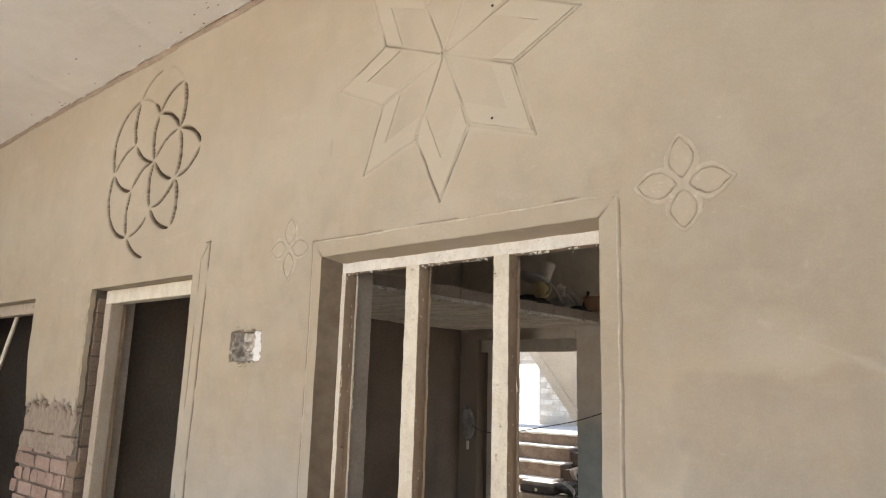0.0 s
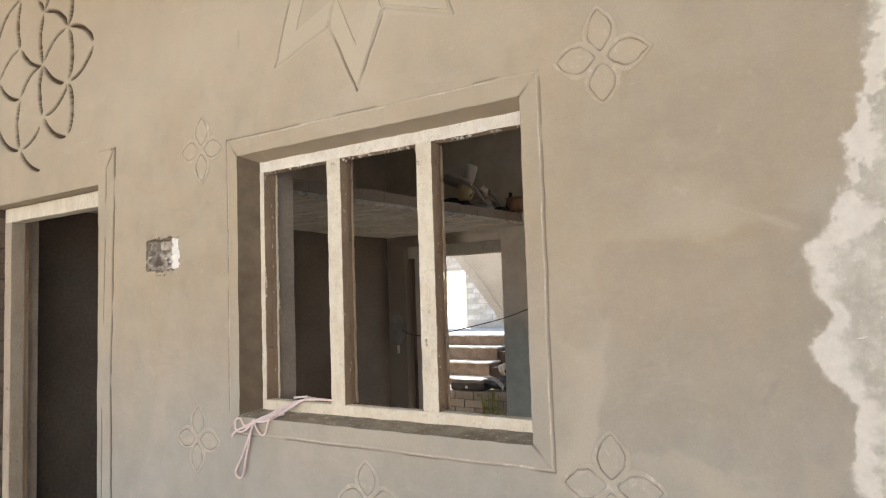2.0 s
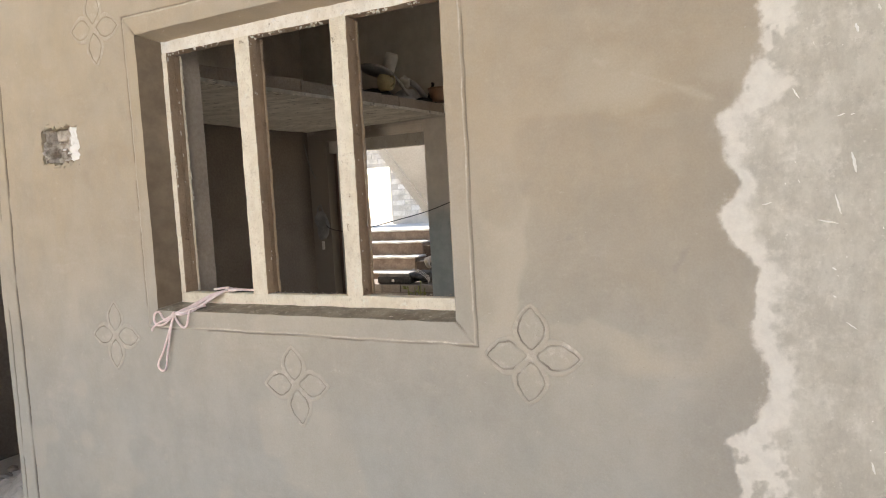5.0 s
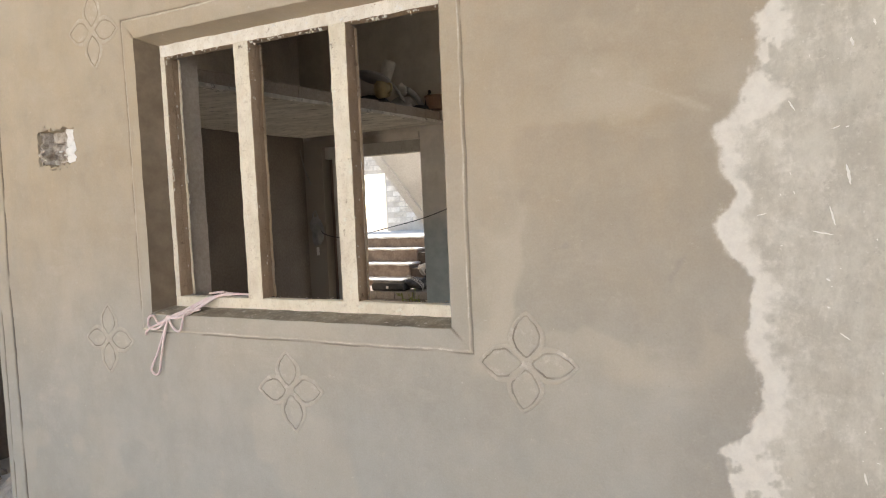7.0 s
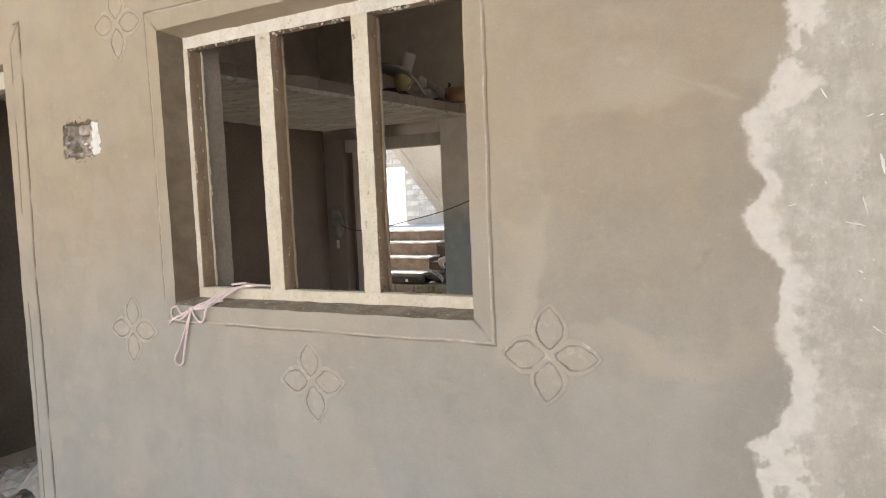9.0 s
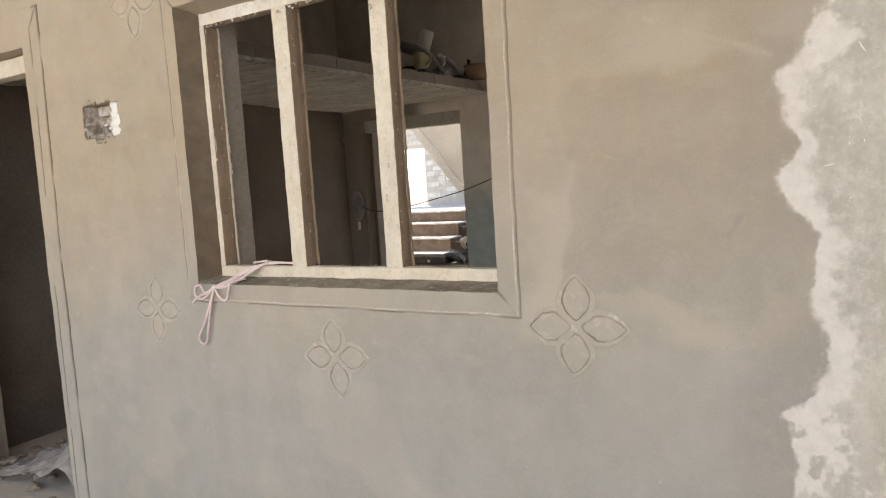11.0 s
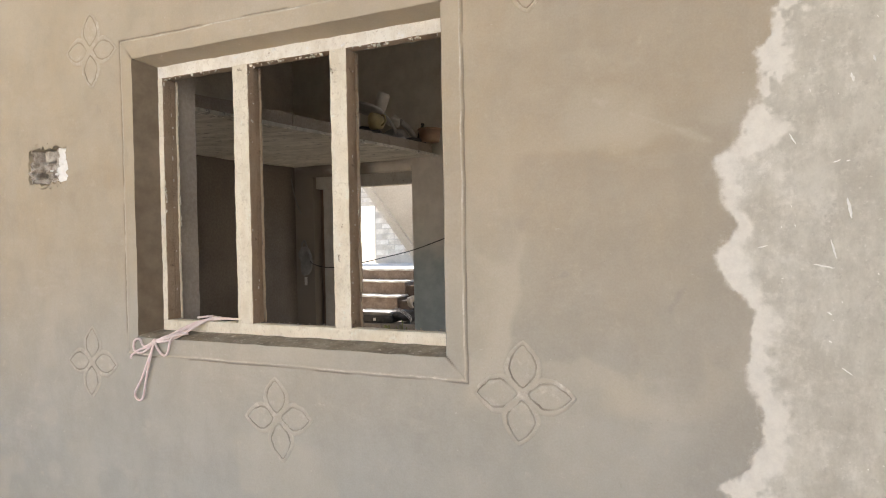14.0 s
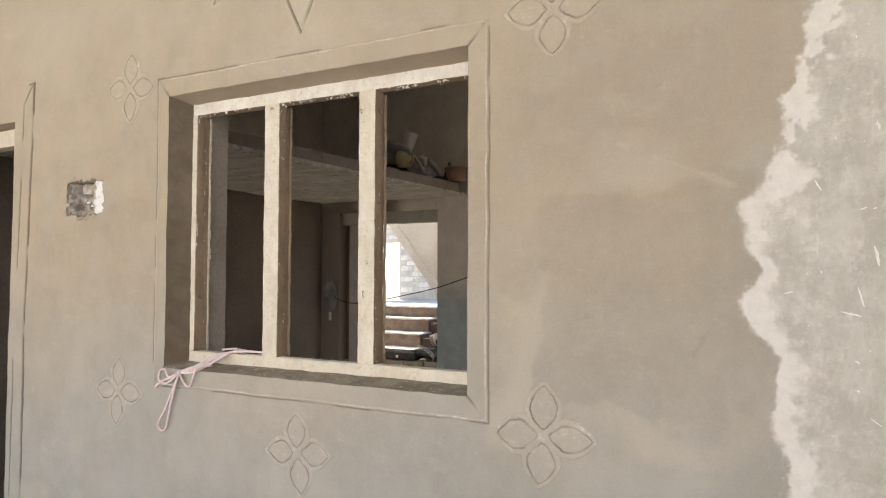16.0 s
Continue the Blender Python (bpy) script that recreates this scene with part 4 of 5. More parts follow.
# ---- window in the front wall ----
def window():
    w = thing("window_1", "worn cream-painted wooden window frame, three open lights", "window", (0.675, 0.11, 1.105), kind="structure")
    inv = Matrix.Translation((-0.675, -0.11, -1.105))
    y0, y1, y2 = 0.078, 0.118, 0.146

    def add(name, x0, x1, z0, z1, seed, back=None):
        bm = worn_bar(x0, x1, y0, y1, z0, z1, step=0.016, wear=0.0016, seed=seed)
        ob = part(name, bm, CREAM_HEAD if name == "head" else CREAM, w)
        ob.data.transform(inv)
        ob.data.materials.append(BROWN_WOOD)
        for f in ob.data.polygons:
            # faces toward +x and the head's underside get the darker brown
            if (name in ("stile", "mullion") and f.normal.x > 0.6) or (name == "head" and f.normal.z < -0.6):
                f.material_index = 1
        if back:
            ob2 = part("rebate", worn_bar(back[0], back[1], y1 - 0.003, y2, back[2], back[3], seed=seed + 20), BROWN_WOOD, ob, "bare brown rebate")
            ob2.data.transform(inv)
        return ob

    def bead(owner, x, z0, z1, seed):
        """A narrow strip of old paint left along the rear arris, broken in places."""
        bm = worn_bar(x - 0.010, x, y2 - 0.004, y2 + 0.004, z0, z1, step=0.012, wear=0.0024, seed=seed)
        part("rear_bead", bm, CREAM if owner.name.startswith("stile") else BEAD, owner, "flaking paint on the rear edge").data.transform(inv)

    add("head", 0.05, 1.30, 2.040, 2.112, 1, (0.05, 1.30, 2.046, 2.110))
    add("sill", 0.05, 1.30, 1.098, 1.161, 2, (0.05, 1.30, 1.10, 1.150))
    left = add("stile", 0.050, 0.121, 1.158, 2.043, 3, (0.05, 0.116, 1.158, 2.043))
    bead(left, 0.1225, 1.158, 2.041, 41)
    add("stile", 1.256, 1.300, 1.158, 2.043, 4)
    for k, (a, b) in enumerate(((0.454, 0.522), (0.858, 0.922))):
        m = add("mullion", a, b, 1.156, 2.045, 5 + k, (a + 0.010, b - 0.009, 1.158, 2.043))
        bead(m, b - 0.001, 1.159, 2.041, 44 + k)
        bm = bmesh.new()
        rnd = random.Random(70 + k)
        for i in range(15):
            z = rnd.uniform(1.18, 2.02)
            lump(bm, (b + 0.0005, rnd.uniform(y0 + 0.004, y1 - 0.003), z), rnd.uniform(0.0010, 0.0034), i + 20 * k, (0.6, 1, rnd.uniform(0.8, 2.0)), 1)
        bm.transform(inv)
        part("nail_head", bm, CRUMB, m, "nail heads and lime specks")
    return w


window_1 = window()


def lime_crumbs():
    """Torn paint and lime hanging below the head and lying on the sill."""
    bm = bmesh.new()
    rnd = random.Random(5)
    for i in range(95):
        mid, wide = rnd.choice(((0.60, 0.04), (0.66, 0.05), (0.75, 0.05), (0.80, 0.03), (1.00, 0.03), (1.05, 0.02), (0.30, 0.10), (1.17, 0.05)))
        x = min(max(rnd.gauss(mid, wide), 0.13), 1.24)
        lump(bm, (x, rnd.uniform(0.074, 0.092), 2.040 - abs(rnd.gauss(0, 0.0045))), rnd.uniform(0.0014, 0.0034), i, (rnd.uniform(0.7, 2.4), 0.7, rnd.uniform(0.6, 2.2)), 1)
    for i in range(64):
        z = rnd.choice((rnd.gauss(1.86, 0.07), rnd.gauss(1.62, 0.05), rnd.uniform(1.18, 2.02)))
        y = rnd.choice((0.082, 0.084, 0.148, 0.148, 0.120))
        lump(bm, (0.1215 + rnd.uniform(-0.002, 0.001) , y + rnd.uniform(-0.004, 0.004), min(z, 2.03)), rnd.uniform(0.0015, 0.0042), i, (0.9, 0.9, rnd.uniform(1, 3.5)), 1)
    part("paint_flake", bm, CRUMB, window_1, "torn flakes of cream paint").data.transform(Matrix.Translation((-0.675, -0.11, -1.105)))
    bm = bmesh.new()
    for i in range(75):
        x = rnd.uniform(0.08, 1.28)
        if rnd.random() < 0.55:
            lump(bm, (x, rnd.uniform(0.09, 0.140), 1.1625), rnd.uniform(0.0010, 0.0034), i, (1.3, 1.2, 0.7), 1)
        else:
            lump(bm, (x, rnd.uniform(0.004, 0.07), 1.107), rnd.uniform(0.0012, 0.0055), i, (1.2, 1.1, 0.8), 1)
    for k, (x, y, size) in enumerate(((0.506, 0.012, 0.009), (0.520, 0.022, 0.006), (0.512, 0.066, 0.007), (1.061, 0.018, 0.005), (1.191, 0.030, 0.007), (1.20, 0.040, 0.004))):
        lump(bm, (x, y, 1.109), size, 90 + k, (1.5, 0.8, 0.6), 1)
    tagged(part("debris", bm, FRAGMENT), "pale plaster crumbs lying on the window sill", "debris", kind="stuff")


lime_crumbs()


# ---- doors in the front wall ----
def door_frame(name, x0, x1, top, label, stick):
    d = thing(name, label, "door frame", ((x0 + x1) / 2, 0.11, 0), kind="structure")
    inv = Matrix.Translation((-(x0 + x1) / 2, -0.11, 0))
    for part_name, a in (("stile", (x0 + 0.03, x0 + 0.105, 0.075, 0.150, 0, top - 0.08)), ("stile", (x1 - 0.062, x1 + 0.008, 0.075, 0.150, 0, top - 0.08)),
                         ("head", (x0 + 0.03, x1 + 0.008, 0.075, 0.150, top - 0.082, top - 0.004))):
        ob = part(part_name, worn_bar(*a, step=0.06, seed=stick), CREAM if part_name == "head" and stick == 11 else DOOR_PAINT, d)
        ob.data.transform(inv)
    for a in ((x0 + 0.03, x0 + 0.093, 0.147, 0.178, 0, top - 0.09), (x0 + 0.03, x1, 0.147, 0.178, top - 0.07, top - 0.01)):
        ob = part("rebate", worn_bar(*a, step=0.08, seed=stick + 3), BROWN_WOOD, d, "bare brown rebate")
        ob.data.transform(inv)
    part("jamb_lining", boxed(x0 - 0.012, x0 + 0.035, 0.182, THICK + 0.006, 0, top - 0.005, bevel=0.004), LINING, d, "grey plastered inner jamb").data.transform(inv)
    return d


door_frame("door_1", DOOR[0], DOOR[1], DOOR[3], "cream-painted wooden door frame without a leaf", 11)
door_frame("door_2", FAR_DOOR[0], FAR_DOOR[1], FAR_DOOR[3], "weathered door frame opening on a dark room", 15)


# ---- bare brick pier and door jamb ----
def brick_mesh(l, d, h, seed):
    bm = boxed(-l / 2, l / 2, -d / 2, d / 2, -h / 2, h / 2)
    bmesh.ops.subdivide_edges(bm, edges=bm.edges[:], cuts=1, use_grid_fill=True)
    for v in bm.verts:
        v.co += noise.noise_vector(v.co * 23 + Vector((seed * 7, 0, 0))) * 0.010
    bmesh.ops.recalc_face_normals(bm, faces=bm.faces)
    mesh = bpy.data.meshes.new("brick")
    bm.to_mesh(mesh)
    bm.free()
    return mesh


def lay(meshes, at, parent, material, turn=(0, 0, 0)):
    mesh = random.choice(meshes)
    if not mesh.materials:
        mesh.materials.append(material)
    ob = new("brick", mesh)
    ob.parent = parent
    ob.location = at
    ob.rotation_euler = [radians(a + random.uniform(-1.8, 1.8)) for a in turn]
    return ob


random.seed(3)
stretchers = [brick_mesh(0.212, 0.105, 0.070, k) for k in range(5)]
headers = [brick_mesh(0.101, 0.212, 0.070, 10 + k) for k in range(5)]
jambs = [brick_mesh(0.108, 0.205, 0.076, 20 + k) for k in range(5)]
COURSE = 0.0855
for row in range(24):
    z = 0.005 + COURSE * (row + 0.5)
    if z < 1.20:
        x, n = -2.845 + (0.0 if row % 2 else -0.055), 0
        while x < -2.25:
            if row % 2 == 0 and x < -2.8:
                lay(headers, (x + 0.055, 0.128 + random.uniform(-0.010, 0.006), z), wall_front, BRICK)
                x += 0.115
            elif row % 4 == 3:
                lay(headers, (x + 0.055, 0.128 + random.uniform(-0.010, 0.006), z), wall_front, BRICK)
                x += 0.115
            else:
                lay(stretchers, (x + 0.11, 0.075 + random.uniform(-0.010, 0.006), z), wall_front, BRICK)
                x += 0.226
        lay(headers, (x + 0.055 if x < -2.2 else -2.185, 0.13, z), wall_front, BRICK)
    # jamb bricks take a darker brown than the pier's
    lay(jambs, (-2.068 + random.uniform(-0.012, 0.008), 0.146 if z > 1.15 else 0.130, z), wall_front, JAMB_BRICK)


# ---- loft slab, back door and what lies in the room ----
def loft_edge(y):
    return -0.785 + 0.046 * y


def loft():
    ob = thing("loft_slab", "rough concrete storage loft edged with dusty bricks", "loft", (-1.5, 2.0, 2.16), kind="structure")
    bm = bmesh.new()
    rows = []
    for j in range(49):
        y = THICK + 0.006 + (BACK - THICK - 0.012) * j / 48
        row = []
        for i in range(17):
            e = loft_edge(y) + 0.012 * noise.noise(Vector((y * 7, 0, 0)))
            x = -2.215 + (e + 2.215) * i / 16
            row.append((x, y, 2.25 + 0.010 * noise.noise(Vector((x * 3, y * 3, 0))) + 0.005 * noise.noise(Vector((x * 14, y * 14, 2)))))
        rows.append(row)
    low = [[bm.verts.new(p) for p in row] for row in rows]
    high = [[bm.verts.new((p[0], p[1], 2.272)) for p in row] for row in rows]
    for j in range(48):
        for i in range(16):
            bm.faces.new((low[j][i], low[j][i + 1], low[j + 1][i + 1], low[j + 1][i]))
            bm.faces.new((high[j][i], high[j + 1][i], high[j + 1][i + 1], high[j][i + 1]))
        bm.faces.new((low[j][16], high[j][16], high[j + 1][16], low[j + 1][16]))
        bm.faces.new((low[j][0], low[j + 1][0], high[j + 1][0], high[j][0]))
    bm.transform(Matrix.Translation((1.5, -2.0, -2.25)))
    part("slab", bm, CONCRETE, ob)
    y = 0.40
    while y < BACK - 0.12:
        b = lay(stretchers, (loft_edge(y) - 0.058 + 1.5, y - 2.0, 2.272 + 0.038 - 2.25), ob, BRICK_DULL, (0, 0, 86))
        b.data = b.data.copy() if b.data.materials[0] != BRICK_DULL else b.data
        b.data.materials[0] = BRICK_DULL
        y += 0.226
    bm = bmesh.new()
    rows = []
    for j in range(33):
        y = 0.30 + (BACK - 0.40) * j / 32
        e = loft_edge(y) - 0.0105 + 0.003 * noise.noise(Vector((y * 9, 3, 0)))
        rows.append([bm.verts.new((x + 1.5, y - 2.0, z - 2.25)) for x, z in ((e, 2.273), (e, 2.338), (e - 0.09, 2.342), (e - 0.09, 2.273))])
    for a, b in zip(rows, rows[1:]):
        for i in range(4):
            bm.faces.new((a[i], a[(i + 1) % 4], b[(i + 1) % 4], b[i]))
    part("joint_fill", bm, BRICK_FILL, ob, "mortar smeared between the edge bricks")
    bm = bmesh.new()
    rnd = random.Random(61)
    for i in range(140):
        y = rnd.choice((rnd.gauss(1.15, 0.2), rnd.gauss(1.5, 0.25), rnd.gauss(2.6, 0.2), rnd.uniform(0.5, 3.6)))
        lump(bm, (loft_edge(y) + rnd.uniform(-0.05, 0.008) + 1.5, y - 2.0, 2.250 + rnd.uniform(-0.004, 0.012) - 2.25), rnd.uniform(0.003, 0.010), i, (0.8, rnd.uniform(1, 3.6), 0.5), 1)
    part("lime_crust", bm, CRUMB, ob, "torn pale crust along the lower edge")
    return ob


BRICK_FILL = surface("dusty_mortar", (0.27, 0.22, 0.172), (0.33, 0.272, 0.215), 6, 60, 0.95, 0.003)


loft()
# pale so that it bounces light into the upper room
structure("ceiling_room", boxed(-4.59, 4.19, THICK + 0.006, BACK - 0.004, CEILING - 0.03, CEILING + 0.01), LIMEWASH, "room ceiling, made pale to bounce light", "ceiling")


def back_door_frame():
    d = thing("door_3", "grey painted door frame open to the bright yard", "door frame", (-1.4, BACK + 0.1, 0), kind="structure")
    inv = Matrix.Translation((1.4, -BACK - 0.1, 0))
    x0, x1, top = BACK_DOOR
    for name, a in (("stile", (x0 + 0.07, x0 + 0.215, BACK + 0.07, BACK + 0.15, 0, top - 0.11)), ("stile", (x1 - 0.012, x1 + 0.01, BACK + 0.12, BACK + 0.20, 0, top - 0.11)),
                    ("head", (x0, x1, BACK + 0.05, BACK + 0.14, top - 0.115, top + 0.004))):
        part(name, worn_bar(*a, step=0.1, seed=31), GREY_WOOD, d).data.transform(inv)
    # dark strip added to give the recess its shade
    part("gap_shade_strip", boxed(x0 - 0.002, x0 + 0.075, BACK + 0.12, BACK + 0.16, 0, top - 0.06), GAP_SHADE, d, "added dark strip standing for shade in the gap").data.transform(inv)
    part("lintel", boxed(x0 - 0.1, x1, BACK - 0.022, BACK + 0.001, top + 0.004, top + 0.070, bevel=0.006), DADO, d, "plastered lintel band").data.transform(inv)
    return d


GREY_WOOD = painted_wood_material("grey_door_paint", (0.46, 0.43, 0.375), (0.20, 0.16, 0.12), 0.62)
back_door_frame()


# things heaped on the loft
def bottle(at, lean):
    ob = thing("plastic_bottle", "dusty white plastic canister lying on the loft heap", "bottle", at)
    m = Matrix.Rotation(radians(lean), 4, "Y")
    part("body", turned(bmesh.new(), [(0.045, -0.085), (0.055, -0.078), (0.056, 0.05), (0.050, 0.068), (0.040, 0.075)], m), WHITE_PLASTIC, ob, smooth=True)
    part("cap", turned(bmesh.new(), [(0.024, -0.120), (0.026, -0.116), (0.026, -0.088), (0.022, -0.084)], m), GREY_PLASTIC, ob, "grey screw cap", smooth=True)
    return ob


bottle((-0.955, 3.40, 2.622), 22)


def jug(at):
    ob = thing("plastic_jug", "yellowed plastic jug on the loft heap", "jug", at)
    part("body", turned(bmesh.new(), [(0.05, -0.07), (0.066, -0.05), (0.07, 0.0), (0.060, 0.05), (0.035, 0.075), (0.03, 0.10)], Matrix.Rotation(radians(14), 4, "X")), YELLOW_PLASTIC, ob, smooth=True)
    part("handle", tube(bmesh.new(), [(0.055, -0.01, 0.04), (0.098, -0.02, 0.03), (0.10, -0.02, -0.02), (0.06, -0.01, -0.045)], 0.009), YELLOW_PLASTIC, ob, smooth=True)
    return ob


jug((-0.955, 3.30, 2.440))


def tray(at):
    bm = bmesh.new()
    m = Matrix.Rotation(radians(-16), 4, "X") @ Matrix.Rotation(radians(8), 4, "Y")
    turned(bm, [(0.012, 0.0), (0.12, 0.0), (0.140, 0.012), (0.145, 0.012), (0.125, -0.005), (0.01, -0.006)], m, 28)
    return tagged(part("tray", bm, GREY_PLASTIC, smooth=True), "shallow dull metal tray lying tilted on the loft", "tray")


tray((0, 0, 0)).location = (-0.99, 3.22, 2.522)


def bundle(at, size, squash, seed, material, name, label, category):
    bm = bmesh.new()
    lump(bm, (0, 0, 0), size, seed, squash, 4)
    for v in bm.verts:
        v.co += noise.noise_vector(v.co * 16 + Vector((seed, 0, 0))) * 0.014
    ob = tagged(part(name, bm, material, smooth=True), label, category)
    ob.location = at
    return ob


bundle((-1.10, 3.30, 2.30), 0.16, (1.1, 1.5, 0.62), 3, BLACK, "rag", "dark crumpled rag heaped on the loft", "rag")
bundle((-0.93, 3.62, 2.31), 0.12, (1.0, 1.1, 0.8), 5, GREY_PLASTIC, "sack", "grey crumpled sack on the loft", "sack")
bundle((-0.92, 3.56, 2.465), 0.05, (1.0, 1.1, 1.0), 8, WHITE_PLASTIC, "pipe_fitting", "pale rounded pipe fitting on the heap", "fitting")


def pipe(points, r, material, label):
    bm = tube(bmesh.new(), points, r, 10)
    return tagged(part("pipe", bm, material, smooth=True), label, "pipe")


pipe([(-0.91, 3.30, 2.52), (-0.90, 3.42, 2.46), (-0.88, 3.52, 2.36), (-0.86, 3.60, 2.28)], 0.012, GREY_PLASTIC, "grey bent water pipe lying on the loft")
pipe([(-0.86, 3.55, 2.46), (-0.84, 3.64, 2.42), (-0.80, 3.70, 2.33), (-0.78, 3.72, 2.28)], 0.024, GREY_PLASTIC, "thick grey pipe leaning on the loft")
pipe([(-0.77, 3.70, 2.30), (-0.755, 3.71, 2.38), (-0.735, 3.72, 2.425), (-0.725, 3.72, 2.445), (-0.74, 3.72, 2.452)], 0.011, BLACK, "dark hooked pipe end on the loft")


def basket(at):
    ob = thing("plastic_basket", "faded orange plastic basket on the loft", "basket", at)
    part("body", turned(bmesh.new(), [(0.075, -0.06), (0.085, -0.055), (0.10, 0.05), (0.092, 0.05), (0.075, -0.045), (0.02, -0.045)]), ORANGE_PLASTIC, ob, smooth=True)
    part("rim", turned(bmesh.new(), [(0.098, 0.044), (0.107, 0.046), (0.107, 0.058), (0.095, 0.058)]), ORANGE_PLASTIC, ob, smooth=True)
    return ob


basket((-0.635, 3.67, 2.335))
bundle((-0.76, 3.60, 2.262), 0.07, (1.6, 1.5, 0.75), 12, BLACK, "rag", "dark crumpled rag under the orange basket", "rag")


# beside the back door
def hanging_bag():
    ob = thing("hanging_bag", "grey cloth bag hanging from a nail beside the back door", "bag", (-2.075, BACK - 0.04, 1.235))
    bm = bmesh.new()
    lump(bm, (0, 0, 0), 0.075, 4, (0.95, 0.42, 1.75), 4)
    for v in bm.verts:
        v.co += noise.noise_vector(v.co * 20) * 0.01
    part("body", bm, SACK_DARK, ob, smooth=True)
    part("strap", tube(bmesh.new(), [(-0.04, 0, 0.09), (-0.055, 0.015, 0.16), (-0.03, 0.025, 0.20), (0.0, 0.015, 0.15), (0.03, 0, 0.09)], 0.008), SACK_DARK, ob, smooth=True)
    part("tag", boxed(0.005, 0.035, -0.034, -0.028, -0.235, -0.155, bevel=0.002), WHITE_PLASTIC, ob, "white paper tag")
    return ob


SACK_DARK = surface("grey_cloth", (0.16, 0.15, 0.14), (0.24, 0.23, 0.21), 9, 120, 0.95, 0.002)
hanging_bag()
tagged(part("wire", tube(bmesh.new(), [(-2.03, BACK - 0.05, 1.25), (-1.95, BACK - 0.08, 1.205), (-1.76, BACK - 0.10, 1.175), (-1.50, BACK - 0.1, 1.200), (-1.21, BACK - 0.1, 1.255),
                                      (-0.845, BACK - 0.1, 1.332), (-0.57, BACK - 0.05, 1.425), (-0.30, BACK - 0.012, 1.52)], 0.0045), BLACK, smooth=True),
       "black electric wire strung across the back doorway", "wire")
tagged(part("stick", tube(bmesh.new(), [(-2.20, BACK - 0.08, 2.04), (-2.175, BACK - 0.06, 1.86), (-2.13, BACK - 0.03, 1.70)], 0.006), SACK_DARK), "thin pale stick leaning in the room corner", "stick")


# inside the doors of the front wall
def rubble_sheet():
    bm = bmesh.new()
    n = 34
    grid = []
    for j in range(n + 1):
        row = []
        for i in range(n + 1):
            u, v = i / n, j / n
            x, y = -1.86 + 0.86 * u, 0.08 + 0.62 * v
            peak = 0.22 * math.exp(-((u - 0.80) / 0.16) ** 2 - ((v - 0.22) / 0.3) ** 2) + 0.10 * math.exp(-((u - 0.48) / 0.22) ** 2 - ((v - 0.3) / 0.4) ** 2)
            z = 0.012 + peak + 0.05 * abs(noise.noise(Vector((u * 5, v * 5, 1)))) + 0.03 * abs(noise.noise(Vector((u * 12, v * 12, 5))))
            row.append(bm.verts.new((x, y, z)))
        grid.append(row)
    for j in range(n):
        for i in range(n):
            bm.faces.new((grid[j][i], grid[j][i + 1], grid[j + 1][i + 1], grid[j + 1][i]))
    bmesh.ops.solidify(bm, geom=bm.faces[:], thickness=0.006)
    return tagged(part("cement_sack", bm, SACK), "crumpled dirty white cement sack just inside the doorway", "sack")


rubble_sheet()
bm = bmesh.new()
rnd = random.Random(21)
for k in range(70):
    r = rnd.uniform(0.01, 0.045)
    lump(bm, (rnd.uniform(-1.98, -0.99), rnd.uniform(0.05, 0.8), r * 0.5), r, k, (1.2, 1, 0.7), 1)
tagged(part("rubble", bm, MORTAR), "loose rubble on the floor of the doorway", "rubble", kind="stuff")
tagged(part("brace", tube(bmesh.new(), [(-3.655, 0.185, 2.09), (-3.90, 0.19, 1.70), (-4.37, 0.19, 0.955)], 0.016, 6), CREAM), "pale wooden brace nailed slantwise across the far door frame", "brace")


# pink cord on the window sill
def cord():
    bm = bmesh.new()
    r = 0.0040
    knot = (0.153, -0.014, 1.094)
    for k, dx in enumerate((0.0, 0.014, -0.012, 0.024, 0.006)):
        tube(bm, [(0.47 - 0.06 * k, 0.115, 1.168), (0.36 - 0.01 * k, 0.100, 1.169 + 0.002 * k), (0.285 + dx, 0.066, 1.158 + 0.003 * (k % 2)), (0.235 + dx * 1.4, 0.030, 1.125 + 0.002 * k), (0.195 + dx, -0.004, 1.113 - 0.004 * k), knot], r)
    tube(bm, [knot, (0.120, -0.014, 1.03), (0.080, -0.013, 0.955), (0.050, -0.013, 0.912), (0.048, -0.013, 0.892), (0.067, -0.013, 0.880), (0.088, -0.013, 0.894), (0.101, -0.013, 0.945), (0.124, -0.014, 1.02), (0.156, -0.018, 1.095)], r)
    tube(bm, [knot, (0.110, -0.014, 1.062), (0.075, -0.014, 1.050), (0.048, -0.014, 1.062), (0.052, -0.014, 1.092), (0.078, -0.014, 1.100), (0.100, -0.014, 1.075), (0.145, -0.018, 1.090)], r)
    tube(bm, [knot, (0.170, -0.014, 1.066), (0.195, -0.014, 1.048), (0.215, -0.014, 1.058), (0.225, -0.013, 1.090), (0.235, -0.006, 1.114), (0.27, 0.03, 1.122)], r)
    tube(bm, [knot, (0.12, -0.014, 1.075), (0.075, -0.014, 1.062), (0.035, -0.013, 1.040), (0.030, -0.013, 1.028)], r)
    lump(bm, knot, 0.010, 2, (1.3, 0.8, 1))
    return tagged(part("cord", bm, CORD, smooth=True), "pale pink cord tied in a loose bow over the window sill", "cord")


cord()


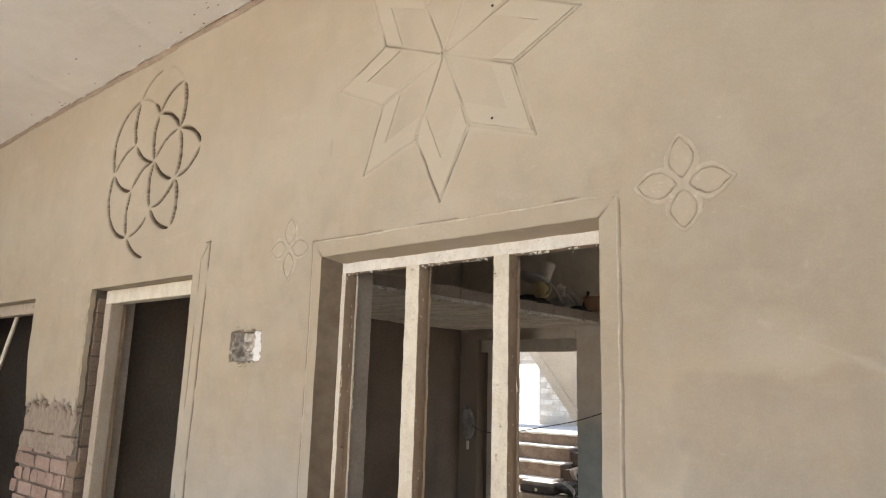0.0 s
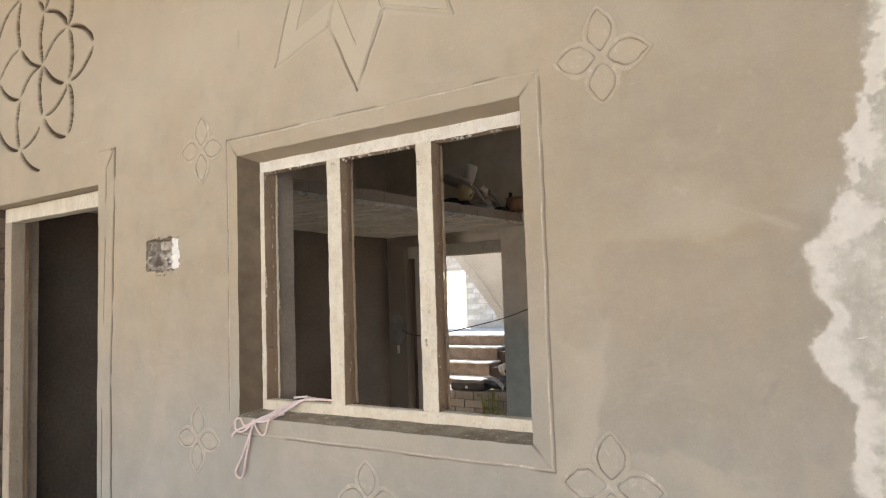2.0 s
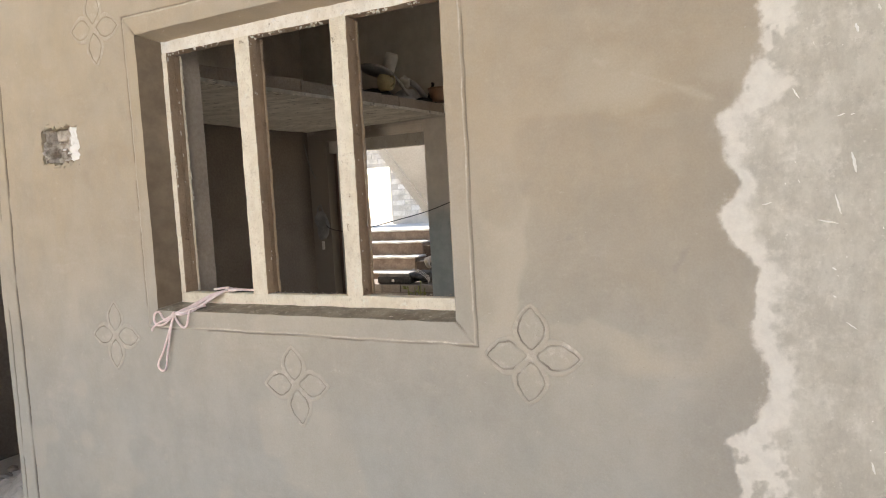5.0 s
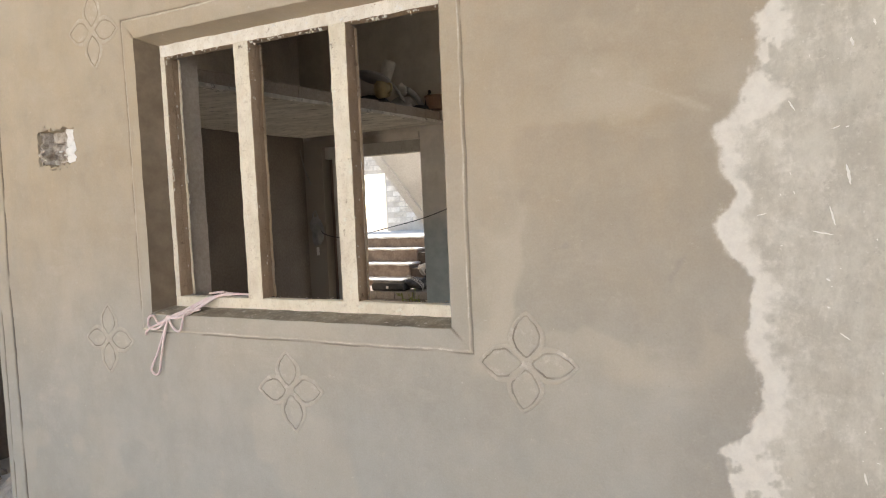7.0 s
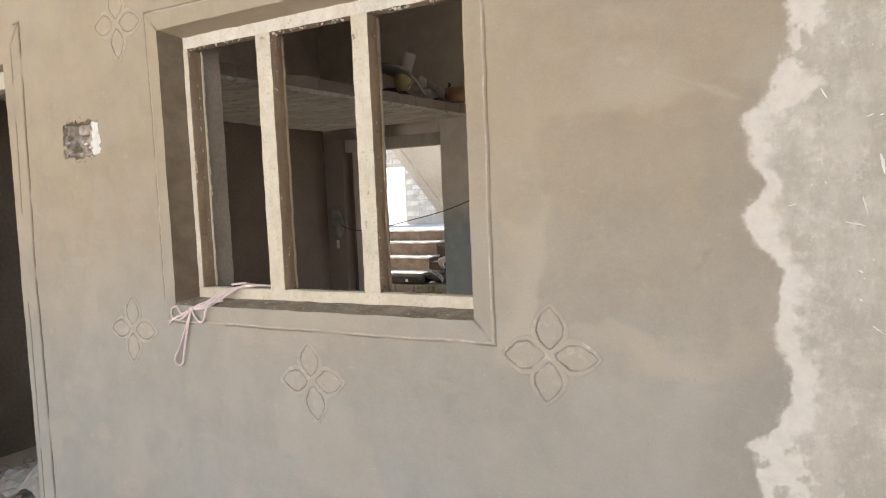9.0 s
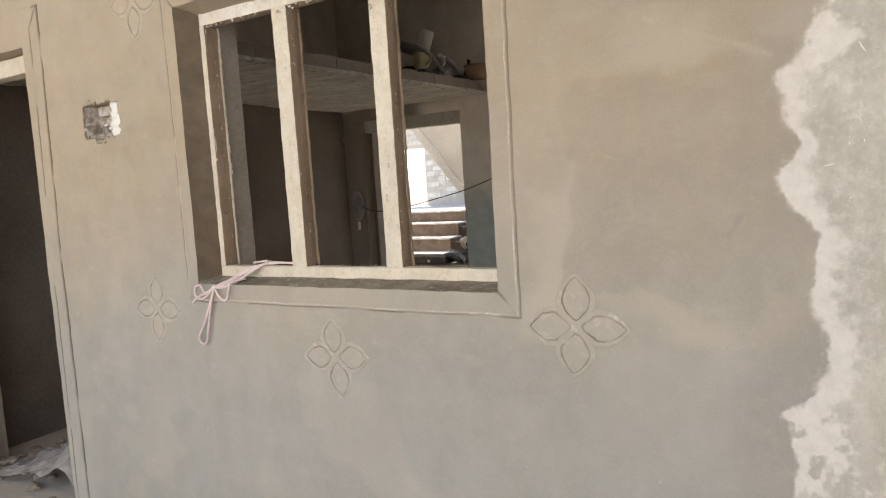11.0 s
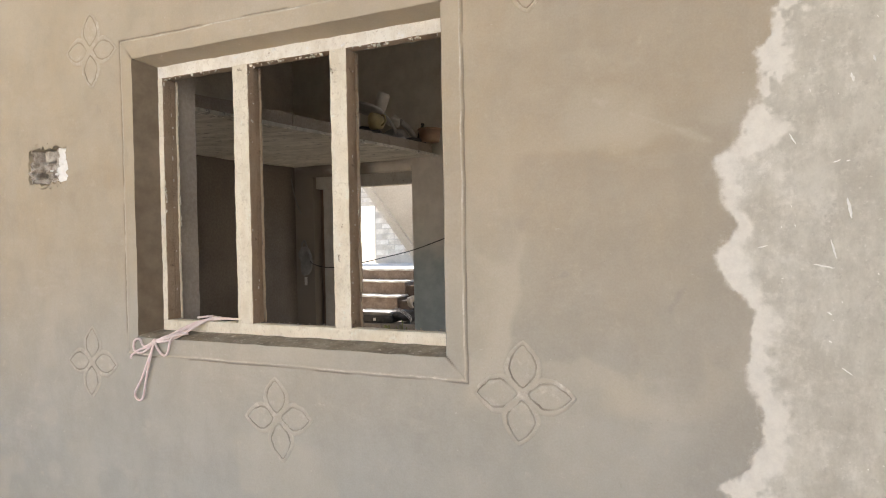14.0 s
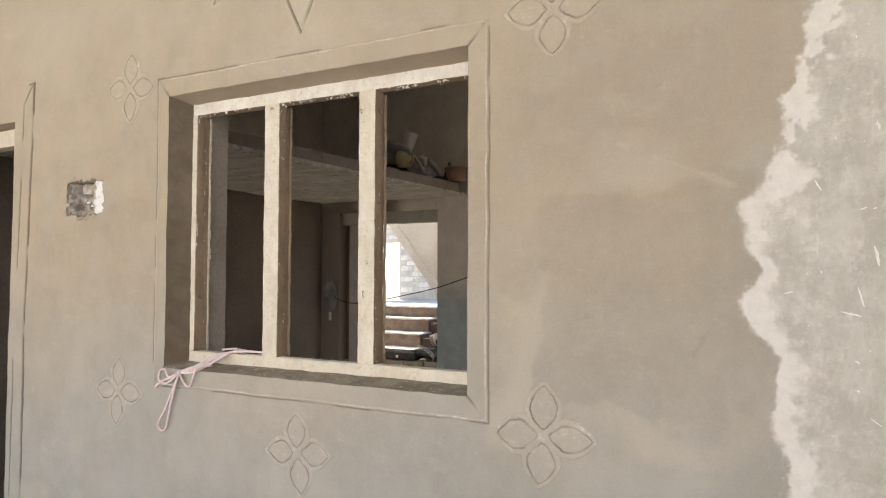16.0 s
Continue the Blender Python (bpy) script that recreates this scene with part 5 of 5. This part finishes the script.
# ---- the yard behind the house ----
def yard_steps():
    ob = thing("stairs", "curved brick garden steps with sunlit worn treads", "stairs", (-2.9, 5.9, -0.2))
    inv = Matrix.Translation((2.9, -5.9, 0.2))
    for k, (y, z) in enumerate(((5.25, 0.365), (5.5, 0.545), (5.75, 0.718), (6.0, 0.890), (6.25, 1.032))):
        right = -2.21 - 0.05 * (y - 5.25)
        bm = worn_bar(-5.0, right, y + 0.03, 6.38, -0.2, z - 0.018, step=0.15, wear=0.010, seed=k)
        part("riser", bm, BRICK_STEP, ob).data.transform(inv)
        bm = worn_bar(-5.0, right + 0.02, y, min(y + 0.34, 6.395), z - 0.022, z, step=0.06, wear=0.009, seed=k + 9)
        part("tread", bm, MORTAR_PALE if k > 0 else BRICK_STEP, ob, "pale worn tread" if k > 0 else "").data.transform(inv)
        bm = worn_bar(right + 0.004, right + 0.55, y + 0.06, y + 0.30, -0.2, z - 0.06, step=0.1, wear=0.010, seed=k + 30)
        part("cheek", bm, SHADED_BRICK, ob, "brick cheek of the steps, coloured dark for shade").data.transform(inv)
    part("landing", boxed(-5.0, -1.7, 6.4, 7.98, -0.2, 1.040, bevel=0.01), MORTAR_PALE, ob, "sunlit cement landing").data.transform(inv)
    return ob


# brick darkened in colour to stand for shade beside the steps
SHADED_BRICK = surface("shaded_brick", (0.075, 0.055, 0.043), (0.12, 0.09, 0.07), 7, 40, 0.9, 0.006)
BRICK_STEP = surface("brick_riser", (0.19, 0.135, 0.10), (0.31, 0.235, 0.175), 7, 40, 0.95, 0.006)
MORTAR_PALE = surface("pale_cement", (0.55, 0.51, 0.45), (0.66, 0.62, 0.55), 6, 60, 0.95, 0.003)
yard_steps()


def upper_flight():
    ob = thing("staircase", "whitewashed concrete stair flight seen from below", "stairs", (-1.6, 5.3, 2.0))
    inv = Matrix.Translation((1.6, -5.3, -2.0))
    low = lambda x: 1.237 - 1.265 * (x + 1.5565)
    side = [(-2.30, low(-2.30) + 0.10), (-1.02, low(-1.02) + 0.10), (-0.4, 0.62), (-0.4, 3.1), (-2.30, 3.1)]
    part("stringer", prism(bmesh.new(), side, 5.0, 5.12), SOFFIT, ob).data.transform(inv)
    soffit = [(-2.40, low(-2.40)), (-1.02, low(-1.02)), (-1.02, low(-1.02) + 0.135), (-2.40, low(-2.40) + 0.135)]
    part("waist", prism(bmesh.new(), soffit, 4.965, 5.9), BEIGE, ob, "sloping waist slab").data.transform(inv)
    part("post", boxed(-0.5, -0.3, 5.0, 5.9, -0.2, 0.7), SOFFIT, ob).data.transform(inv)
    return ob


upper_flight()


def yard_wall():
    bm = bmesh.new()
    box(bm, -3.95, 4, 8.06, 8.25, -0.2, 2.9)
    box(bm, -9, -3.95, 8.06, 8.25, 1.99, 2.9)
    box(bm, -9, -3.95, 8.06, 8.25, -0.2, 1.03)
    box(bm, -9, -5.4, 8.06, 8.25, 1.03, 1.99)
    ob = structure("wall_yard", bm, MORTAR_PALE, "grey brick yard wall with a wide opening", "wall")
    meshes = [brick_mesh(0.222, 0.08, 0.075, 30 + k) for k in range(3)]
    for r in range(19):
        for c in range(10):
            x, z = -4.75 + 0.236 * c + (0.118 if r % 2 else 0), 1.03 + 0.088 * r
            if (x > -3.85 and z > 1.15) or z > 2.02:
                lay(meshes, (x, 8.088, z), ob, BRICK_GREY)
    return ob


BRICK_GREY = surface("mottled_grey_brick", (0.62, 0.58, 0.50), (0.88, 0.84, 0.76), 9, 60, 0.95, 0.004, 0.5)
yard_wall()


def brick_ledge():
    bm = boxed(-2.45, -1.18, 4.44, 4.86, -0.2, 0.553)
    ob = tagged(part("brick_ledge", bm, MORTAR_DARK), "low ledge of dull dusty bricks beside the back steps", "ledge")
    meshes = [brick_mesh(0.222, 0.10, 0.072, 40 + k) for k in range(3)]
    for r in range(4):
        for c in range(6):
            lay(meshes, (-2.44 + 0.232 * c + (0.116 if r % 2 else 0), 4.475, 0.515 - 0.0855 * r), ob, BRICK_LEDGE)


BRICK_LEDGE = brick_material("dull_ledge_brick", (0.20, 0.165, 0.135), (0.29, 0.25, 0.21))
brick_ledge()


def metal_case():
    """A squat rounded case with a domed lid and a small pale plate."""
    ob = thing("metal_case", "dark rounded metal case with a small pale label", "case", (-1.735, 4.54, 0.555))
    bm = bmesh.new()
    box(bm, -0.20, 0.20, -0.08, 0.10, 0.0, 0.080, bevel=0.022)
    part("body", bm, BLACK, ob)
    bm = bmesh.new()
    box(bm, -0.19, 0.19, -0.07, 0.09, 0.072, 0.118, bevel=0.020)
    part("lid", bm, CASE_LID, ob, "dull grey-brown lid")
    part("label_plate", boxed(-0.016, 0.014, -0.0835, -0.078, 0.024, 0.052, bevel=0.001), WHITE_PLASTIC, ob, "small pale label")


CASE_LID = surface("dull_metal_lid", (0.13, 0.115, 0.10), (0.20, 0.18, 0.155), 8, 60, 0.55, 0.001)
metal_case()


def yard_clutter():
    bundle((-1.43, 4.62, 0.620), 0.13, (1.15, 0.9, 0.50), 19, BLACK, "plastic_sack", "black plastic sack dumped on the brick ledge", "sack")
    # this sack is added: it props the rag and darkens the corner
    bundle((-1.31, 4.74, 0.675), 0.13, (0.75, 0.75, 1.0), 17, BLACK, "plastic_sack", "black sack added under the rag to darken the corner", "sack")
    bundle((-1.40, 4.66, 0.765), 0.052, (0.8, 0.9, 1.2), 23, LINING, "rag", "pale grey rag lying on the black sacks", "rag")
    for k in range(4):
        pts = [(-1.60 + 0.02 * k, 4.56, 0.680 + 0.006 * k), (-1.50, 4.51, 0.687 + 0.010 * k), (-1.40, 4.485, 0.660 + 0.012 * k), (-1.33 + 0.008 * k, 4.475, 0.610 + 0.008 * k), (-1.31, 4.47, 0.560)]
        tagged(part("cable", tube(bmesh.new(), pts, 0.0025), GREY_PLASTIC, smooth=True), "grey loop of cable over the sack", "cable", group="cable loops")


yard_clutter()


# nails left in the wall and in the frame
def nail(at, size):
    bm = turned(bmesh.new(), [(size * 0.5, 0.0), (size * 0.5, 0.010), (size, 0.011), (size, 0.013)], Matrix.Rotation(radians(90), 4, "X"), 8)
    ob = tagged(part("nail", bm, BLACK), "rusty nail driven into the plaster", "nail", group="nails in the wall")
    ob.location = at


for place in ((0.901, 0.004, 2.918), (0.906, 0.004, 2.499)):
    nail(place, 0.005)


# a weed growing by the back door
def weed(at):
    ob = thing("plant", "small yellow-green weed growing beside the back steps", "plant", at)
    rnd = random.Random(33)
    stems = bmesh.new()
    for k in range(7):
        a = rnd.uniform(0, 6.28)
        top = Vector((0.10 * math.cos(a), 0.07 * math.sin(a), rnd.uniform(0.82, 1.0)))
        tube(stems, [(0, 0, 0), top * 0.5 + Vector((0, 0, 0.08)), top], 0.004, 5)
        for i in range(6):
            leaf = bmesh.new()
            m = Matrix.Translation(top * rnd.uniform(0.62, 1.0)) @ Euler((rnd.uniform(-0.9, 0.9), rnd.uniform(-0.9, 0.9), rnd.uniform(0, 6.28))).to_matrix().to_4x4()
            l, w = rnd.uniform(0.05, 0.085), rnd.uniform(0.012, 0.02)
            ring = [(0, 0, 0), (w, l * 0.35, 0.006), (w * 0.8, l * 0.65, 0.004), (0, l, -0.008), (-w * 0.8, l * 0.65, 0.004), (-w, l * 0.35, 0.006)]
            mid = [leaf.verts.new(m @ Vector((0, l * q, -0.004))) for q in (0.35, 0.65)]
            vs = [leaf.verts.new(m @ Vector(p)) for p in ring]
            for f in ((vs[0], vs[1], mid[0]), (vs[1], vs[2], mid[1], mid[0]), (vs[2], vs[3], mid[1]), (vs[3], vs[4], mid[1]), (vs[4], vs[5], mid[0], mid[1]), (vs[5], vs[0], mid[0])):
                leaf.faces.new(f)
            part("leaf", leaf, LEAF, ob)
    part("stem", stems, LEAF, ob)
    return ob


LEAF = surface("yellow_green_leaf", (0.15, 0.16, 0.045), (0.25, 0.24, 0.075), 25, 120, 0.6, 0.0005, 0.4)
weed((-1.38, 4.33, -0.37))
